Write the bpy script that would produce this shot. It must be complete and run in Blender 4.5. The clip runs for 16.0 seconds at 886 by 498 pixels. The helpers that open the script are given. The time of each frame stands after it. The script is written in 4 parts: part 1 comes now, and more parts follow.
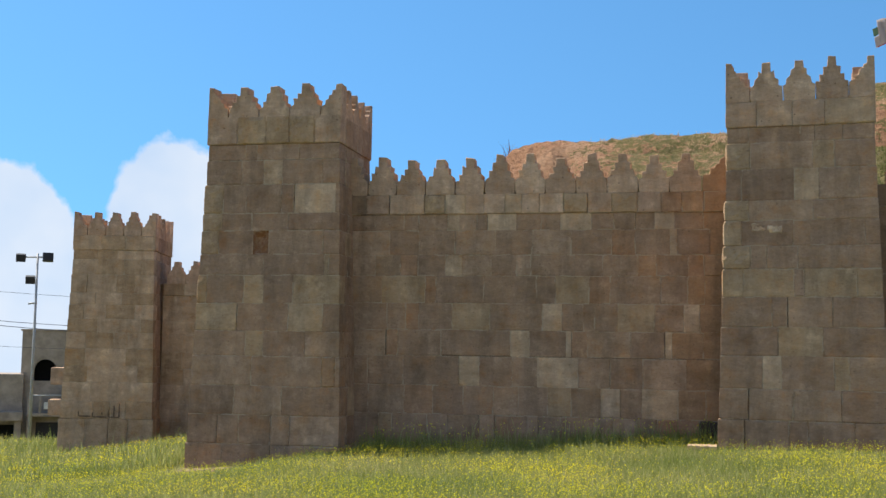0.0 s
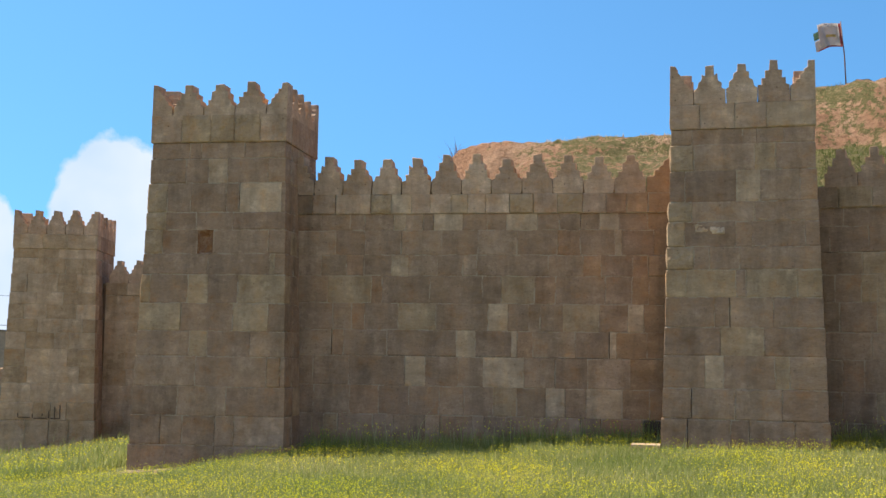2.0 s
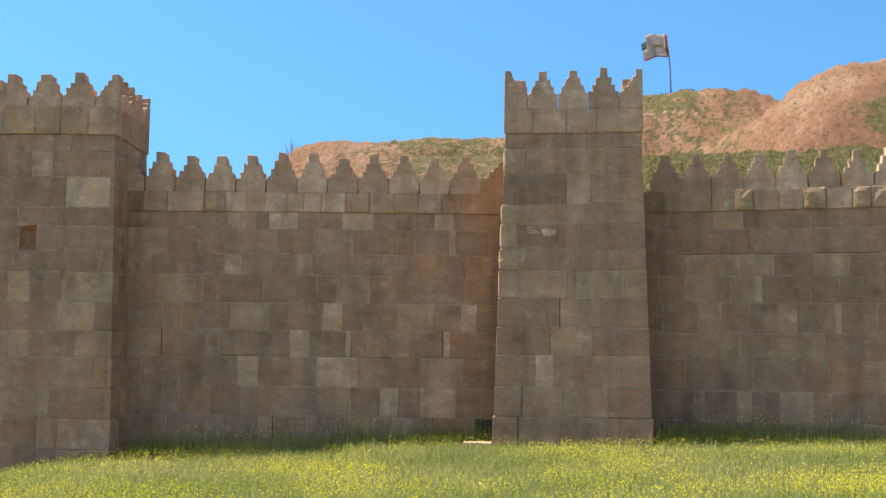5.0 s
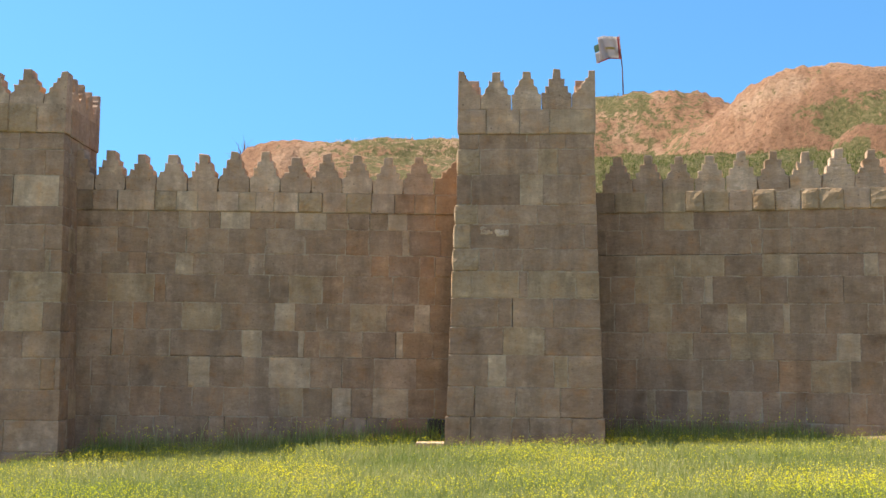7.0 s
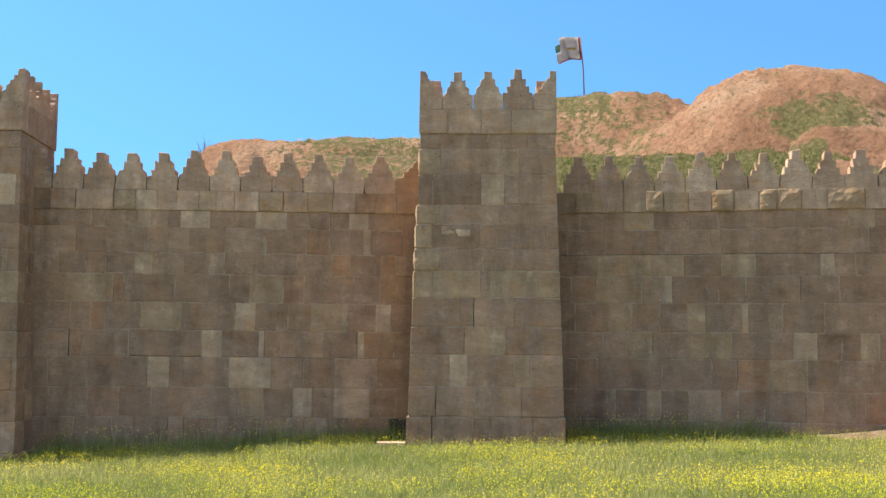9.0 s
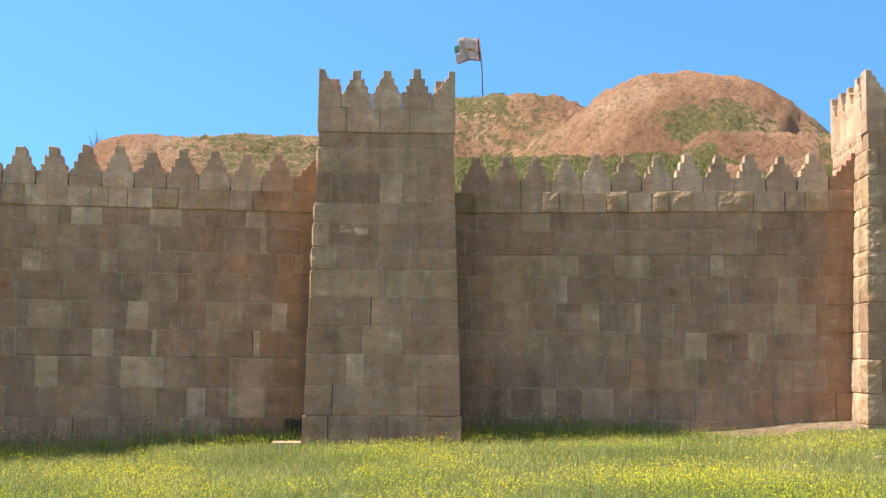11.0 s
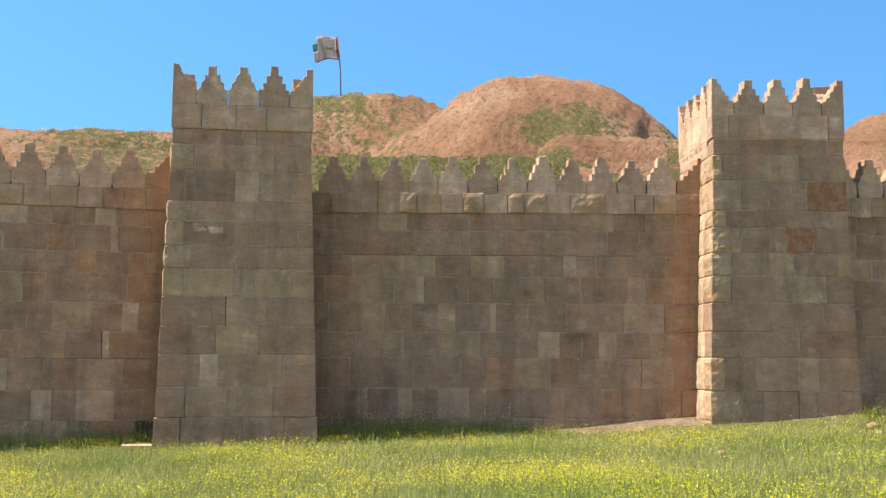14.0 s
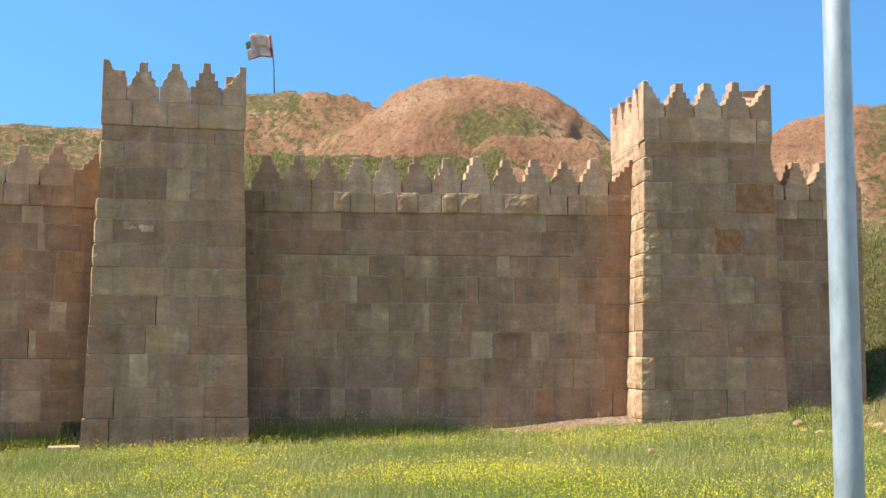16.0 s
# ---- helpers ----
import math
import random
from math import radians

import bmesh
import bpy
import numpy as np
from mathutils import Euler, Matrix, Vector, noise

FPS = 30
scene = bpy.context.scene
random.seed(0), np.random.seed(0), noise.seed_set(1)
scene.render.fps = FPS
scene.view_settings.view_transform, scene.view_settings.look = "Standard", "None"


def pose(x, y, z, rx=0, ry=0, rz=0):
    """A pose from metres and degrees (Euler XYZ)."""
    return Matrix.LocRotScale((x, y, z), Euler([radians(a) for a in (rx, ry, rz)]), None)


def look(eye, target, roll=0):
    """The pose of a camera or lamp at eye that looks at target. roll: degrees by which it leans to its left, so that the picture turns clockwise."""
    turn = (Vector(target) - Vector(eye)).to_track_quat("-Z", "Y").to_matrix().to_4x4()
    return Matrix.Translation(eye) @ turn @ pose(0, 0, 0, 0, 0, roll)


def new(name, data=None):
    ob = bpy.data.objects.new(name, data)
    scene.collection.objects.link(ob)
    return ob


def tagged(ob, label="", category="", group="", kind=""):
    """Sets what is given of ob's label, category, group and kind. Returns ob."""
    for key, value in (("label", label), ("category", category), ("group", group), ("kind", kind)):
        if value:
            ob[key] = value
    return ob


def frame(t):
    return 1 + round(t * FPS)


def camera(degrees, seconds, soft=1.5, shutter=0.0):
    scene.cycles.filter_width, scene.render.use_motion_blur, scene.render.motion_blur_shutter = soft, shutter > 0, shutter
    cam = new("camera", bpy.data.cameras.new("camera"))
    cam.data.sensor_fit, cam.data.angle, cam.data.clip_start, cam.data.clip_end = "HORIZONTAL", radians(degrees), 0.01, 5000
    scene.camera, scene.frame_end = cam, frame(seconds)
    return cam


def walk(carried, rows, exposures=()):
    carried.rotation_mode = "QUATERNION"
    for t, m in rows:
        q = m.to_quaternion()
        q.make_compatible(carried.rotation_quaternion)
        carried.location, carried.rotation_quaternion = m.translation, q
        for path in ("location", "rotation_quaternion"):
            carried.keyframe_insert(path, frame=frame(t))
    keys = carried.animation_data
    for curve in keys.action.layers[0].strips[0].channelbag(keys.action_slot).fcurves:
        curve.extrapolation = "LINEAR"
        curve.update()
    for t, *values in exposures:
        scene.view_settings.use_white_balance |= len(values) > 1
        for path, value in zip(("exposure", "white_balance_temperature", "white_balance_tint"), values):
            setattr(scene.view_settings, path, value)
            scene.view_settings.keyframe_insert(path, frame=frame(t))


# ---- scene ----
# ---------------------------------------------------------------- camera: a slow pan from one spot
EYE = 1.6
cam = camera(41.8, 16.0)
TURNS = [
    (0.0, 95.13, -0.90, -0.02),
    (0.5, 95.13, -0.87, -0.71),
    (1.0, 95.15, -0.87, -1.35),
    (1.5, 95.15, -0.87, -1.92),
    (2.0, 95.17, -0.85, -2.68),
    (2.5, 95.18, -0.82, -3.58),
    (3.0, 95.19, -0.80, -4.59),
    (3.5, 95.21, -0.83, -5.85),
    (4.0, 95.23, -0.81, -7.84),
    (4.5, 95.24, -0.76, -9.44),
    (4.7, 95.25, -0.75, -10.06),
    (6.8, 95.29, -0.67, -12.86),
    (7.0, 95.30, -0.67, -13.13),
    (7.5, 95.31, -0.63, -13.72),
    (8.0, 95.29, -0.59, -14.21),
    (8.5, 95.28, -0.59, -14.66),
    (8.7, 95.29, -0.59, -14.79),
    (10.8, 95.31, -0.59, -19.27),
    (11.0, 95.31, -0.59, -20.10),
    (11.5, 95.32, -0.52, -21.98),
    (12.0, 95.34, -0.40, -23.46),
    (12.5, 95.35, -0.39, -24.46),
    (13.0, 95.35, -0.38, -25.30),
    (13.5, 95.35, -0.38, -26.18),
    (14.0, 95.36, -0.32, -27.15),
    (14.5, 95.35, -0.32, -27.99),
    (15.0, 95.37, -0.28, -28.75),
    (15.5, 95.36, -0.30, -29.57),
    (16.0, 95.36, -0.25, -30.43),
]
walk(cam, [(t, pose(0, 0, EYE, rx, ry, rz)) for t, rx, ry, rz in TURNS],
     exposures=[(0.0, 0.75), (2.0, 0.88), (3.5, 1.0), (5.5, 1.13), (7.0, 1.18), (11.0, 1.2), (16.0, 1.16)])

# ---------------------------------------------------------------- sky and sun
SUN_AZ, SUN_EL = -62.3, 55.5     # degrees right of +y, and above the horizon
world = bpy.data.worlds.new("world")
scene.world = world
world.use_nodes = True
wn, wl = world.node_tree.nodes, world.node_tree.links
wn.clear()
w_out = wn.new("ShaderNodeOutputWorld")
w_bg = wn.new("ShaderNodeBackground")
w_bg.inputs["Strength"].default_value = 0.085
sky = wn.new("ShaderNodeTexSky")
sky.sky_type = "NISHITA"
sky.sun_disc = False
sky.sun_elevation = radians(SUN_EL)
sky.sun_rotation = radians(SUN_AZ)
sky.air_density, sky.dust_density, sky.ozone_density = 1.0, 0.2, 3.5


def wnode(kind, **values):
    n = wn.new(kind)
    for key, value in values.items():
        n.inputs[key].default_value = value
    return n


# cumulus low in the sky: a noise field lifted by a broad swell near the horizon
w_co = wn.new("ShaderNodeTexCoord")
w_sep = wn.new("ShaderNodeSeparateXYZ")
wl.new(w_co.outputs["Generated"], w_sep.inputs[0])


def wmath(op, a, b=None, clamp=False):
    n = wn.new("ShaderNodeMath")
    n.operation, n.use_clamp = op, clamp
    for i, v in enumerate((a, b)):
        if v is None:
            continue
        if isinstance(v, (int, float)):
            n.inputs[i].default_value = v
        else:
            wl.new(v, n.inputs[i])
    return n.outputs[0]


def cloud_puff(az, el, width, height):
    """A soft heap of cloud: 1 at its heart, 0 at its rim."""
    a, e = radians(az), math.tan(radians(el))
    flat = wmath("ARCTAN2", w_sep.outputs[0], w_sep.outputs[1])
    dx = wmath("DIVIDE", wmath("SUBTRACT", flat, a), radians(width))
    dz = wmath("DIVIDE", wmath("SUBTRACT", w_sep.outputs[2], e), math.tan(radians(height)))
    r = wmath("ADD", wmath("MULTIPLY", dx, dx), wmath("MULTIPLY", dz, dz))
    return wmath("SUBTRACT", 1.0, r)


# the four broadest puffs lie out of view, added to whiten the skylight
puffs = [cloud_puff(-13.2, 6.0, 3.3, 4.2), cloud_puff(-21.5, 4.5, 3.6, 4.6), cloud_puff(-17.5, 2.0, 6.0, 3.6), cloud_puff(-21.0, 0.3, 4.0, 2.4),
         cloud_puff(-32.0, 5.0, 7.0, 5.0), cloud_puff(-100.0, 12.0, 40.0, 14.0), cloud_puff(150.0, 17.0, 43.0, 14.0), cloud_puff(-150.0, 15.0, 32.0, 12.0), cloud_puff(95.0, 10.0, 30.0, 10.0)]
heap = puffs[0]
for p in puffs[1:]:
    heap = wmath("MAXIMUM", heap, p)
w_noise = wnode("ShaderNodeTexNoise", Scale=22.0, Detail=8.0, Roughness=0.55)
wl.new(w_co.outputs["Generated"], w_noise.inputs["Vector"])
w_noise2 = wnode("ShaderNodeTexNoise", Scale=9.0, Detail=4.0, Roughness=0.5)
wl.new(w_co.outputs["Generated"], w_noise2.inputs["Vector"])
edge = wmath("ADD", heap, wmath("MULTIPLY", wmath("SUBTRACT", w_noise.outputs["Fac"], 0.5), 1.5))
cover = wmath("MULTIPLY", wmath("ADD", edge, 0.02), 4.6, clamp=True)
w_cloud = wn.new("ShaderNodeMix")
w_cloud.data_type = "RGBA"
w_cloud.inputs["A"].default_value = (4.4, 5.3, 6.6, 1)
w_cloud.inputs["B"].default_value = (6.4, 6.55, 6.8, 1)
wl.new(wmath("MULTIPLY", wmath("SUBTRACT", w_noise2.outputs["Fac"], 0.3), 2.2, clamp=True), w_cloud.inputs["Factor"])
w_mix = wn.new("ShaderNodeMix")
w_mix.data_type = "RGBA"
wl.new(wmath("MULTIPLY", cover, 0.92), w_mix.inputs["Factor"])
# the deep blue of clear, dry air: look the sky up a little higher than the line of sight, and tint it
w_lift = wn.new("ShaderNodeVectorMath")
w_lift.operation = "MULTIPLY_ADD"
w_lift.inputs[1].default_value = (1.0, 1.0, 0.9)
w_lift.inputs[2].default_value = (0.0, 0.0, 0.22)
wl.new(w_co.outputs["Generated"], w_lift.inputs[0])
w_norm = wn.new("ShaderNodeVectorMath")
w_norm.operation = "NORMALIZE"
wl.new(w_lift.outputs[0], w_norm.inputs[0])
wl.new(w_norm.outputs[0], sky.inputs["Vector"])
w_tint = wn.new("ShaderNodeMix")
w_tint.data_type, w_tint.blend_type = "RGBA", "MULTIPLY"
w_tint.inputs["Factor"].default_value = 1.0
w_tint.inputs["B"].default_value = (0.76, 1.24, 1.37, 1)
wl.new(sky.outputs[0], w_tint.inputs["A"])
wl.new(w_tint.outputs["Result"], w_mix.inputs["A"])
wl.new(w_cloud.outputs["Result"], w_mix.inputs["B"])
wl.new(w_mix.outputs["Result"], w_bg.inputs["Color"])
wl.new(w_bg.outputs[0], w_out.inputs["Surface"])

sun_data = bpy.data.lights.new("sun", "SUN")
sun_data.energy, sun_data.angle, sun_data.color = 5.0, radians(0.6), (1.0, 0.93, 0.81)
sun = new("sun", sun_data)
sun_way = Vector((math.sin(radians(SUN_AZ)) * math.cos(radians(SUN_EL)), math.cos(radians(SUN_AZ)) * math.cos(radians(SUN_EL)), math.sin(radians(SUN_EL))))
sun.matrix_world = look(sun_way * 80, (0, 0, 0))


# ---------------------------------------------------------------- materials
def material(name):
    m = bpy.data.materials.new(name)
    m.use_nodes = True
    m.node_tree.nodes.clear()
    return m, m.node_tree.nodes, m.node_tree.links


def node(nodes, kind, **values):
    n = nodes.new(kind)
    for key, value in values.items():
        n.inputs[key].default_value = value
    return n


def ramp(nodes, stops):
    r = nodes.new("ShaderNodeValToRGB")
    while len(r.color_ramp.elements) < len(stops):
        r.color_ramp.elements.new(0.5)
    for el, (at, colour) in zip(r.color_ramp.elements, stops):
        el.position, el.color = at, (*colour, 1)
    return r


def mixer(nodes, links, fac, a, b, mode="MIX"):
    n = nodes.new("ShaderNodeMix")
    n.data_type, n.blend_type = "RGBA", mode
    for socket, v in (("Factor", fac), ("A", a), ("B", b)):
        if isinstance(v, (int, float)):
            n.inputs[socket].default_value = v
        elif isinstance(v, tuple):
            n.inputs[socket].default_value = (*v, 1)
        else:
            links.new(v, n.inputs[socket])
    return n.outputs["Result"]


def stone_material(name, tones, pits=0.5, rust=None):
    """Weathered limestone: each block its own tone, bedded and mottled, with lime smeared over some of its joints."""
    m, n, l = material(name)
    out, bsdf = n.new("ShaderNodeOutputMaterial"), node(n, "ShaderNodeBsdfPrincipled", Roughness=0.93)
    bsdf.inputs["Specular IOR Level"].default_value = 0.12
    co, info = n.new("ShaderNodeTexCoord"), n.new("ShaderNodeObjectInfo")
    shift = n.new("ShaderNodeVectorMath")
    shift.operation = "MULTIPLY_ADD"
    l.new(info.outputs["Random"], shift.inputs[0])
    shift.inputs[1].default_value = (37.0, 21.0, 53.0)
    l.new(co.outputs["Object"], shift.inputs[2])

    def noisy(source, stretch, scale, detail, rough):
        pull = n.new("ShaderNodeVectorMath")
        pull.operation = "MULTIPLY"
        pull.inputs[1].default_value = stretch
        l.new(source, pull.inputs[0])
        t = node(n, "ShaderNodeTexNoise", Scale=scale, Detail=detail, Roughness=rough)
        l.new(pull.outputs[0], t.inputs["Vector"])
        return t.outputs["Fac"]

    def tint(c, fac, stops):
        return mixer(n, l, 1.0, c, ramp_of(n, l, fac, stops), "MULTIPLY")

    whole, own = co.outputs["Object"], shift.outputs[0]
    c = ramp_of(n, l, info.outputs["Random"], tones)
    # weathering that runs on over the joints: broad, then in soft streaks down the face
    c = tint(c, noisy(whole, (1, 1, 1), 0.55, 4.0, 0.6), [(0.32, (0.86, 0.86, 0.84)), (0.5, (1.0, 1.0, 1.0)), (0.68, (1.10, 1.08, 1.05))])
    c = tint(c, noisy(whole, (1.6, 1.6, 0.4), 1.4, 7.0, 0.68), [(0.34, (1.11, 1.06, 0.98)), (0.48, (1.0, 1.0, 1.0)), (0.63, (0.76, 0.775, 0.78))])
    c = tint(c, noisy(whole, (1.0, 1.0, 1.5), 2.4, 9.0, 0.7), [(0.33, (0.80, 0.78, 0.75)), (0.47, (0.97, 0.96, 0.95)), (0.56, (1.03, 1.03, 1.03)), (0.68, (1.24, 1.23, 1.20))])
    # the block's own bedding, patina and grain
    c = tint(c, noisy(own, (1.0, 1.0, 2.6), 1.5, 7.0, 0.66), [(0.30, (0.86, 0.84, 0.80)), (0.5, (1.0, 1.0, 1.0)), (0.70, (1.10, 1.09, 1.07))])
    c = tint(c, noisy(own, (1, 1, 1), 2.6, 8.0, 0.7), [(0.32, (1.06, 0.88, 0.70)), (0.44, (1.0, 0.96, 0.91)), (0.56, (1.0, 1.0, 1.0)), (0.66, (1.26, 1.27, 1.26))])
    fine = noisy(own, (1, 1, 1.6), 17.0, 6.0, 0.72)
    c = tint(c, fine, [(0.30, (0.86, 0.85, 0.84)), (0.5, (1.0, 1.0, 1.0)), (0.70, (1.09, 1.09, 1.08))])
    # scattered holes
    speck = node(n, "ShaderNodeTexVoronoi", Scale=6.5)
    l.new(own, speck.inputs["Vector"])
    c = tint(c, speck.outputs["Distance"], [(0.05, (1.0 - pits * 0.6,) * 3), (0.12, (1.0, 1.0, 1.0))])
    if rust:
        c = mixer(n, l, ramp_of(n, l, noisy(whole, (1, 1, 1), 6.5, 9.0, 0.78), [(0.34, (0, 0, 0)), (0.56, (1, 1, 1))]), c, rust)
    # old lime mortar smeared over the edges of some blocks
    att = n.new("ShaderNodeAttribute")
    att.attribute_name = "mortar"
    smear = n.new("ShaderNodeMath")
    smear.operation = "MULTIPLY"
    l.new(att.outputs["Fac"], smear.inputs[0])
    l.new(ramp_of(n, l, noisy(own, (1, 1, 1), 3.2, 6.0, 0.65), [(0.49, (0, 0, 0)), (0.58, (0.85, 0.85, 0.85))]), smear.inputs[1])
    c = mixer(n, l, smear.outputs[0], c, (0.42, 0.33, 0.235))
    l.new(c, bsdf.inputs["Base Color"])
    hgt = n.new("ShaderNodeMath")
    hgt.operation = "MULTIPLY_ADD"
    l.new(fine, hgt.inputs[0])
    hgt.inputs[1].default_value = 0.3
    l.new(noisy(own, (1, 1, 2.2), 4.0, 7.0, 0.66), hgt.inputs[2])
    bump = node(n, "ShaderNodeBump", Strength=pits, Distance=0.045)
    l.new(hgt.outputs[0], bump.inputs["Height"])
    l.new(bump.outputs[0], bsdf.inputs["Normal"])
    l.new(bsdf.outputs[0], out.inputs[0])
    return m


def ramp_of(n, l, socket, stops):
    r = ramp(n, stops)
    l.new(socket, r.inputs[0])
    return r.outputs[0]


def soil_material(name, colours, grass=None, scale=0.35):
    """Earth with clods; where grass is given, green and straw tufts grow over it in patches."""
    m, n, l = material(name)
    out, bsdf = n.new("ShaderNodeOutputMaterial"), node(n, "ShaderNodeBsdfPrincipled", Roughness=0.97)
    bsdf.inputs["Specular IOR Level"].default_value = 0.1
    co = n.new("ShaderNodeTexCoord")
    big = node(n, "ShaderNodeTexNoise", Scale=scale, Detail=8.0, Roughness=0.62)
    fine = node(n, "ShaderNodeTexNoise", Scale=5.5, Detail=9.0, Roughness=0.78)
    for t in (big, fine):
        l.new(co.outputs["Object"], t.inputs["Vector"])
    c = ramp_of(n, l, big.outputs["Fac"], colours)
    c = mixer(n, l, 1.0, c, ramp_of(n, l, fine.outputs["Fac"], [(0.3, (0.42, 0.40, 0.38)), (0.5, (1, 1, 1)), (0.7, (1.32, 1.28, 1.22))]), "MULTIPLY")
    if grass:
        att = n.new("ShaderNodeAttribute")
        att.attribute_name = "green"
        soft = n.new("ShaderNodeMath")
        soft.operation = "MULTIPLY_ADD"
        mid = node(n, "ShaderNodeTexNoise", Scale=2.2, Detail=10.0, Roughness=0.8)
        l.new(co.outputs["Object"], mid.inputs["Vector"])
        l.new(mid.outputs["Fac"], soft.inputs[0])
        soft.inputs[1].default_value = 1.6
        l.new(att.outputs["Fac"], soft.inputs[2])
        fac = ramp_of(n, l, soft.outputs[0], [(0.98, (0, 0, 0)), (1.36, (1, 1, 1))])
        c = mixer(n, l, fac, c, ramp_of(n, l, fine.outputs["Fac"], grass))
    l.new(c, bsdf.inputs["Base Color"])
    clod = node(n, "ShaderNodeTexNoise", Scale=3.6, Detail=10.0, Roughness=0.75)
    l.new(co.outputs["Object"], clod.inputs["Vector"])
    bump = node(n, "ShaderNodeBump", Strength=1.0, Distance=0.35)
    l.new(clod.outputs["Fac"], bump.inputs["Height"])
    l.new(bump.outputs[0], bsdf.inputs["Normal"])
    l.new(bsdf.outputs[0], out.inputs[0])
    return m


def plain_material(name, colour, rough=0.6, metal=0.0, vary=0.12, scale=6.0, bump=0.1, stretch=(1, 1, 1)):
    m, n, l = material(name)
    out, bsdf = n.new("ShaderNodeOutputMaterial"), node(n, "ShaderNodeBsdfPrincipled", Roughness=rough, Metallic=metal)
    co = n.new("ShaderNodeTexCoord")
    t = node(n, "ShaderNodeTexNoise", Scale=scale, Detail=6.0, Roughness=0.65)
    pull = n.new("ShaderNodeVectorMath")
    pull.operation = "MULTIPLY"
    pull.inputs[1].default_value = stretch
    l.new(co.outputs["Object"], pull.inputs[0])
    l.new(pull.outputs[0], t.inputs["Vector"])
    c = mixer(n, l, 1.0, colour, ramp_of(n, l, t.outputs["Fac"], [(0.3, (1 - vary * 2,) * 3), (0.7, (1 + vary,) * 3)]), "MULTIPLY")
    l.new(c, bsdf.inputs["Base Color"])
    b = node(n, "ShaderNodeBump", Strength=bump, Distance=0.02)
    l.new(t.outputs["Fac"], b.inputs["Height"])
    l.new(b.outputs[0], bsdf.inputs["Normal"])
    l.new(bsdf.outputs[0], out.inputs[0])
    return m


def leaf_material(name, tones, through_light=0.45):
    m, n, l = material(name)
    out = n.new("ShaderNodeOutputMaterial")
    geo = n.new("ShaderNodeNewGeometry")
    co = n.new("ShaderNodeTexCoord")
    r = ramp_of(n, l, geo.outputs["Random Per Island"], tones)
    patch = node(n, "ShaderNodeTexNoise", Scale=0.35, Detail=4.0)
    l.new(co.outputs["Object"], patch.inputs["Vector"])
    c = mixer(n, l, 1.0, r, ramp_of(n, l, patch.outputs["Fac"], [(0.3, (0.75, 0.85, 0.7)), (0.7, (1.2, 1.15, 1.1))]), "MULTIPLY")
    dif, tra = node(n, "ShaderNodeBsdfDiffuse"), node(n, "ShaderNodeBsdfTranslucent")
    l.new(c, dif.inputs[0])
    l.new(c, tra.inputs[0])
    mx = n.new("ShaderNodeMixShader")
    mx.inputs[0].default_value = through_light
    l.new(dif.outputs[0], mx.inputs[1])
    l.new(tra.outputs[0], mx.inputs[2])
    l.new(mx.outputs[0], out.inputs[0])
    return m


BUFF = [(0.0, (0.305, 0.196, 0.134)), (0.2, (0.315, 0.205, 0.139)), (0.5, (0.335, 0.220, 0.150)), (0.8, (0.355, 0.233, 0.157)), (1.0, (0.391, 0.264, 0.182))]
STONE = stone_material("limestone", BUFF)
# paler than the wall stone; mostly for merlons, tower caps and parapet courses
PALE_BUFF = stone_material("rain_washed_limestone", [(0.0, (0.438, 0.293, 0.204)), (0.6, (0.491, 0.336, 0.235)), (1.0, (0.594, 0.417, 0.299))], 0.95)
YELLOW = stone_material("honey_limestone", [(0.0, (0.382, 0.260, 0.164)), (1.0, (0.413, 0.286, 0.183))])
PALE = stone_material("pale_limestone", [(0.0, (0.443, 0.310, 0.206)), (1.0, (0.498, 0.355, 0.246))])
# redder stones, gathered mostly at the right ends of the walls
RED = stone_material("iron_stained_limestone", [(0.0, (0.345, 0.205, 0.127)), (1.0, (0.372, 0.225, 0.142))])
RED_END = stone_material("iron_red_limestone", [(0.0, (0.341, 0.207, 0.122)), (1.0, (0.368, 0.226, 0.137))])
RUST = stone_material("rust_stained_limestone", [(0.0, (0.344, 0.226, 0.152)), (1.0, (0.364, 0.239, 0.159))], rust=(0.27, 0.118, 0.052))
BURNT = stone_material("burnt_limestone", [(0.0, (0.268, 0.168, 0.107)), (1.0, (0.286, 0.176, 0.115))], rust=(0.211, 0.092, 0.040))
# darker stones: one wall's left end and foot, and singly elsewhere
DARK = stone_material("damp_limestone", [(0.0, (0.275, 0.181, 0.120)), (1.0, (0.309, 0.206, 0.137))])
# blackened eroded hole: the dark of its depth is put into the colour
CAVITY = stone_material("sooty_limestone", [(0.0, (0.090, 0.067, 0.054)), (1.0, (0.107, 0.080, 0.062))])
SCRAWL = stone_material("faded_black_paint", [(0.0, (0.143, 0.101, 0.074)), (1.0, (0.169, 0.118, 0.086))])
MORTAR = stone_material("mortar", [(0.0, (0.214, 0.144, 0.099)), (1.0, (0.233, 0.155, 0.107))])
FIELD = soil_material("meadow_soil", [(0.3, (0.38, 0.25, 0.17)), (0.55, (0.46, 0.32, 0.22)), (0.75, (0.52, 0.38, 0.27))],
                      [(0.3, (0.18, 0.18, 0.062)), (0.5, (0.245, 0.24, 0.088)), (0.72, (0.32, 0.295, 0.125))])
EARTH = soil_material("red_earth", [(0.30, (0.25, 0.13, 0.074)), (0.5, (0.385, 0.208, 0.12)), (0.68, (0.49, 0.305, 0.19))],
                      [(0.32, (0.085, 0.088, 0.03)), (0.5, (0.165, 0.14, 0.057)), (0.68, (0.33, 0.24, 0.12))])
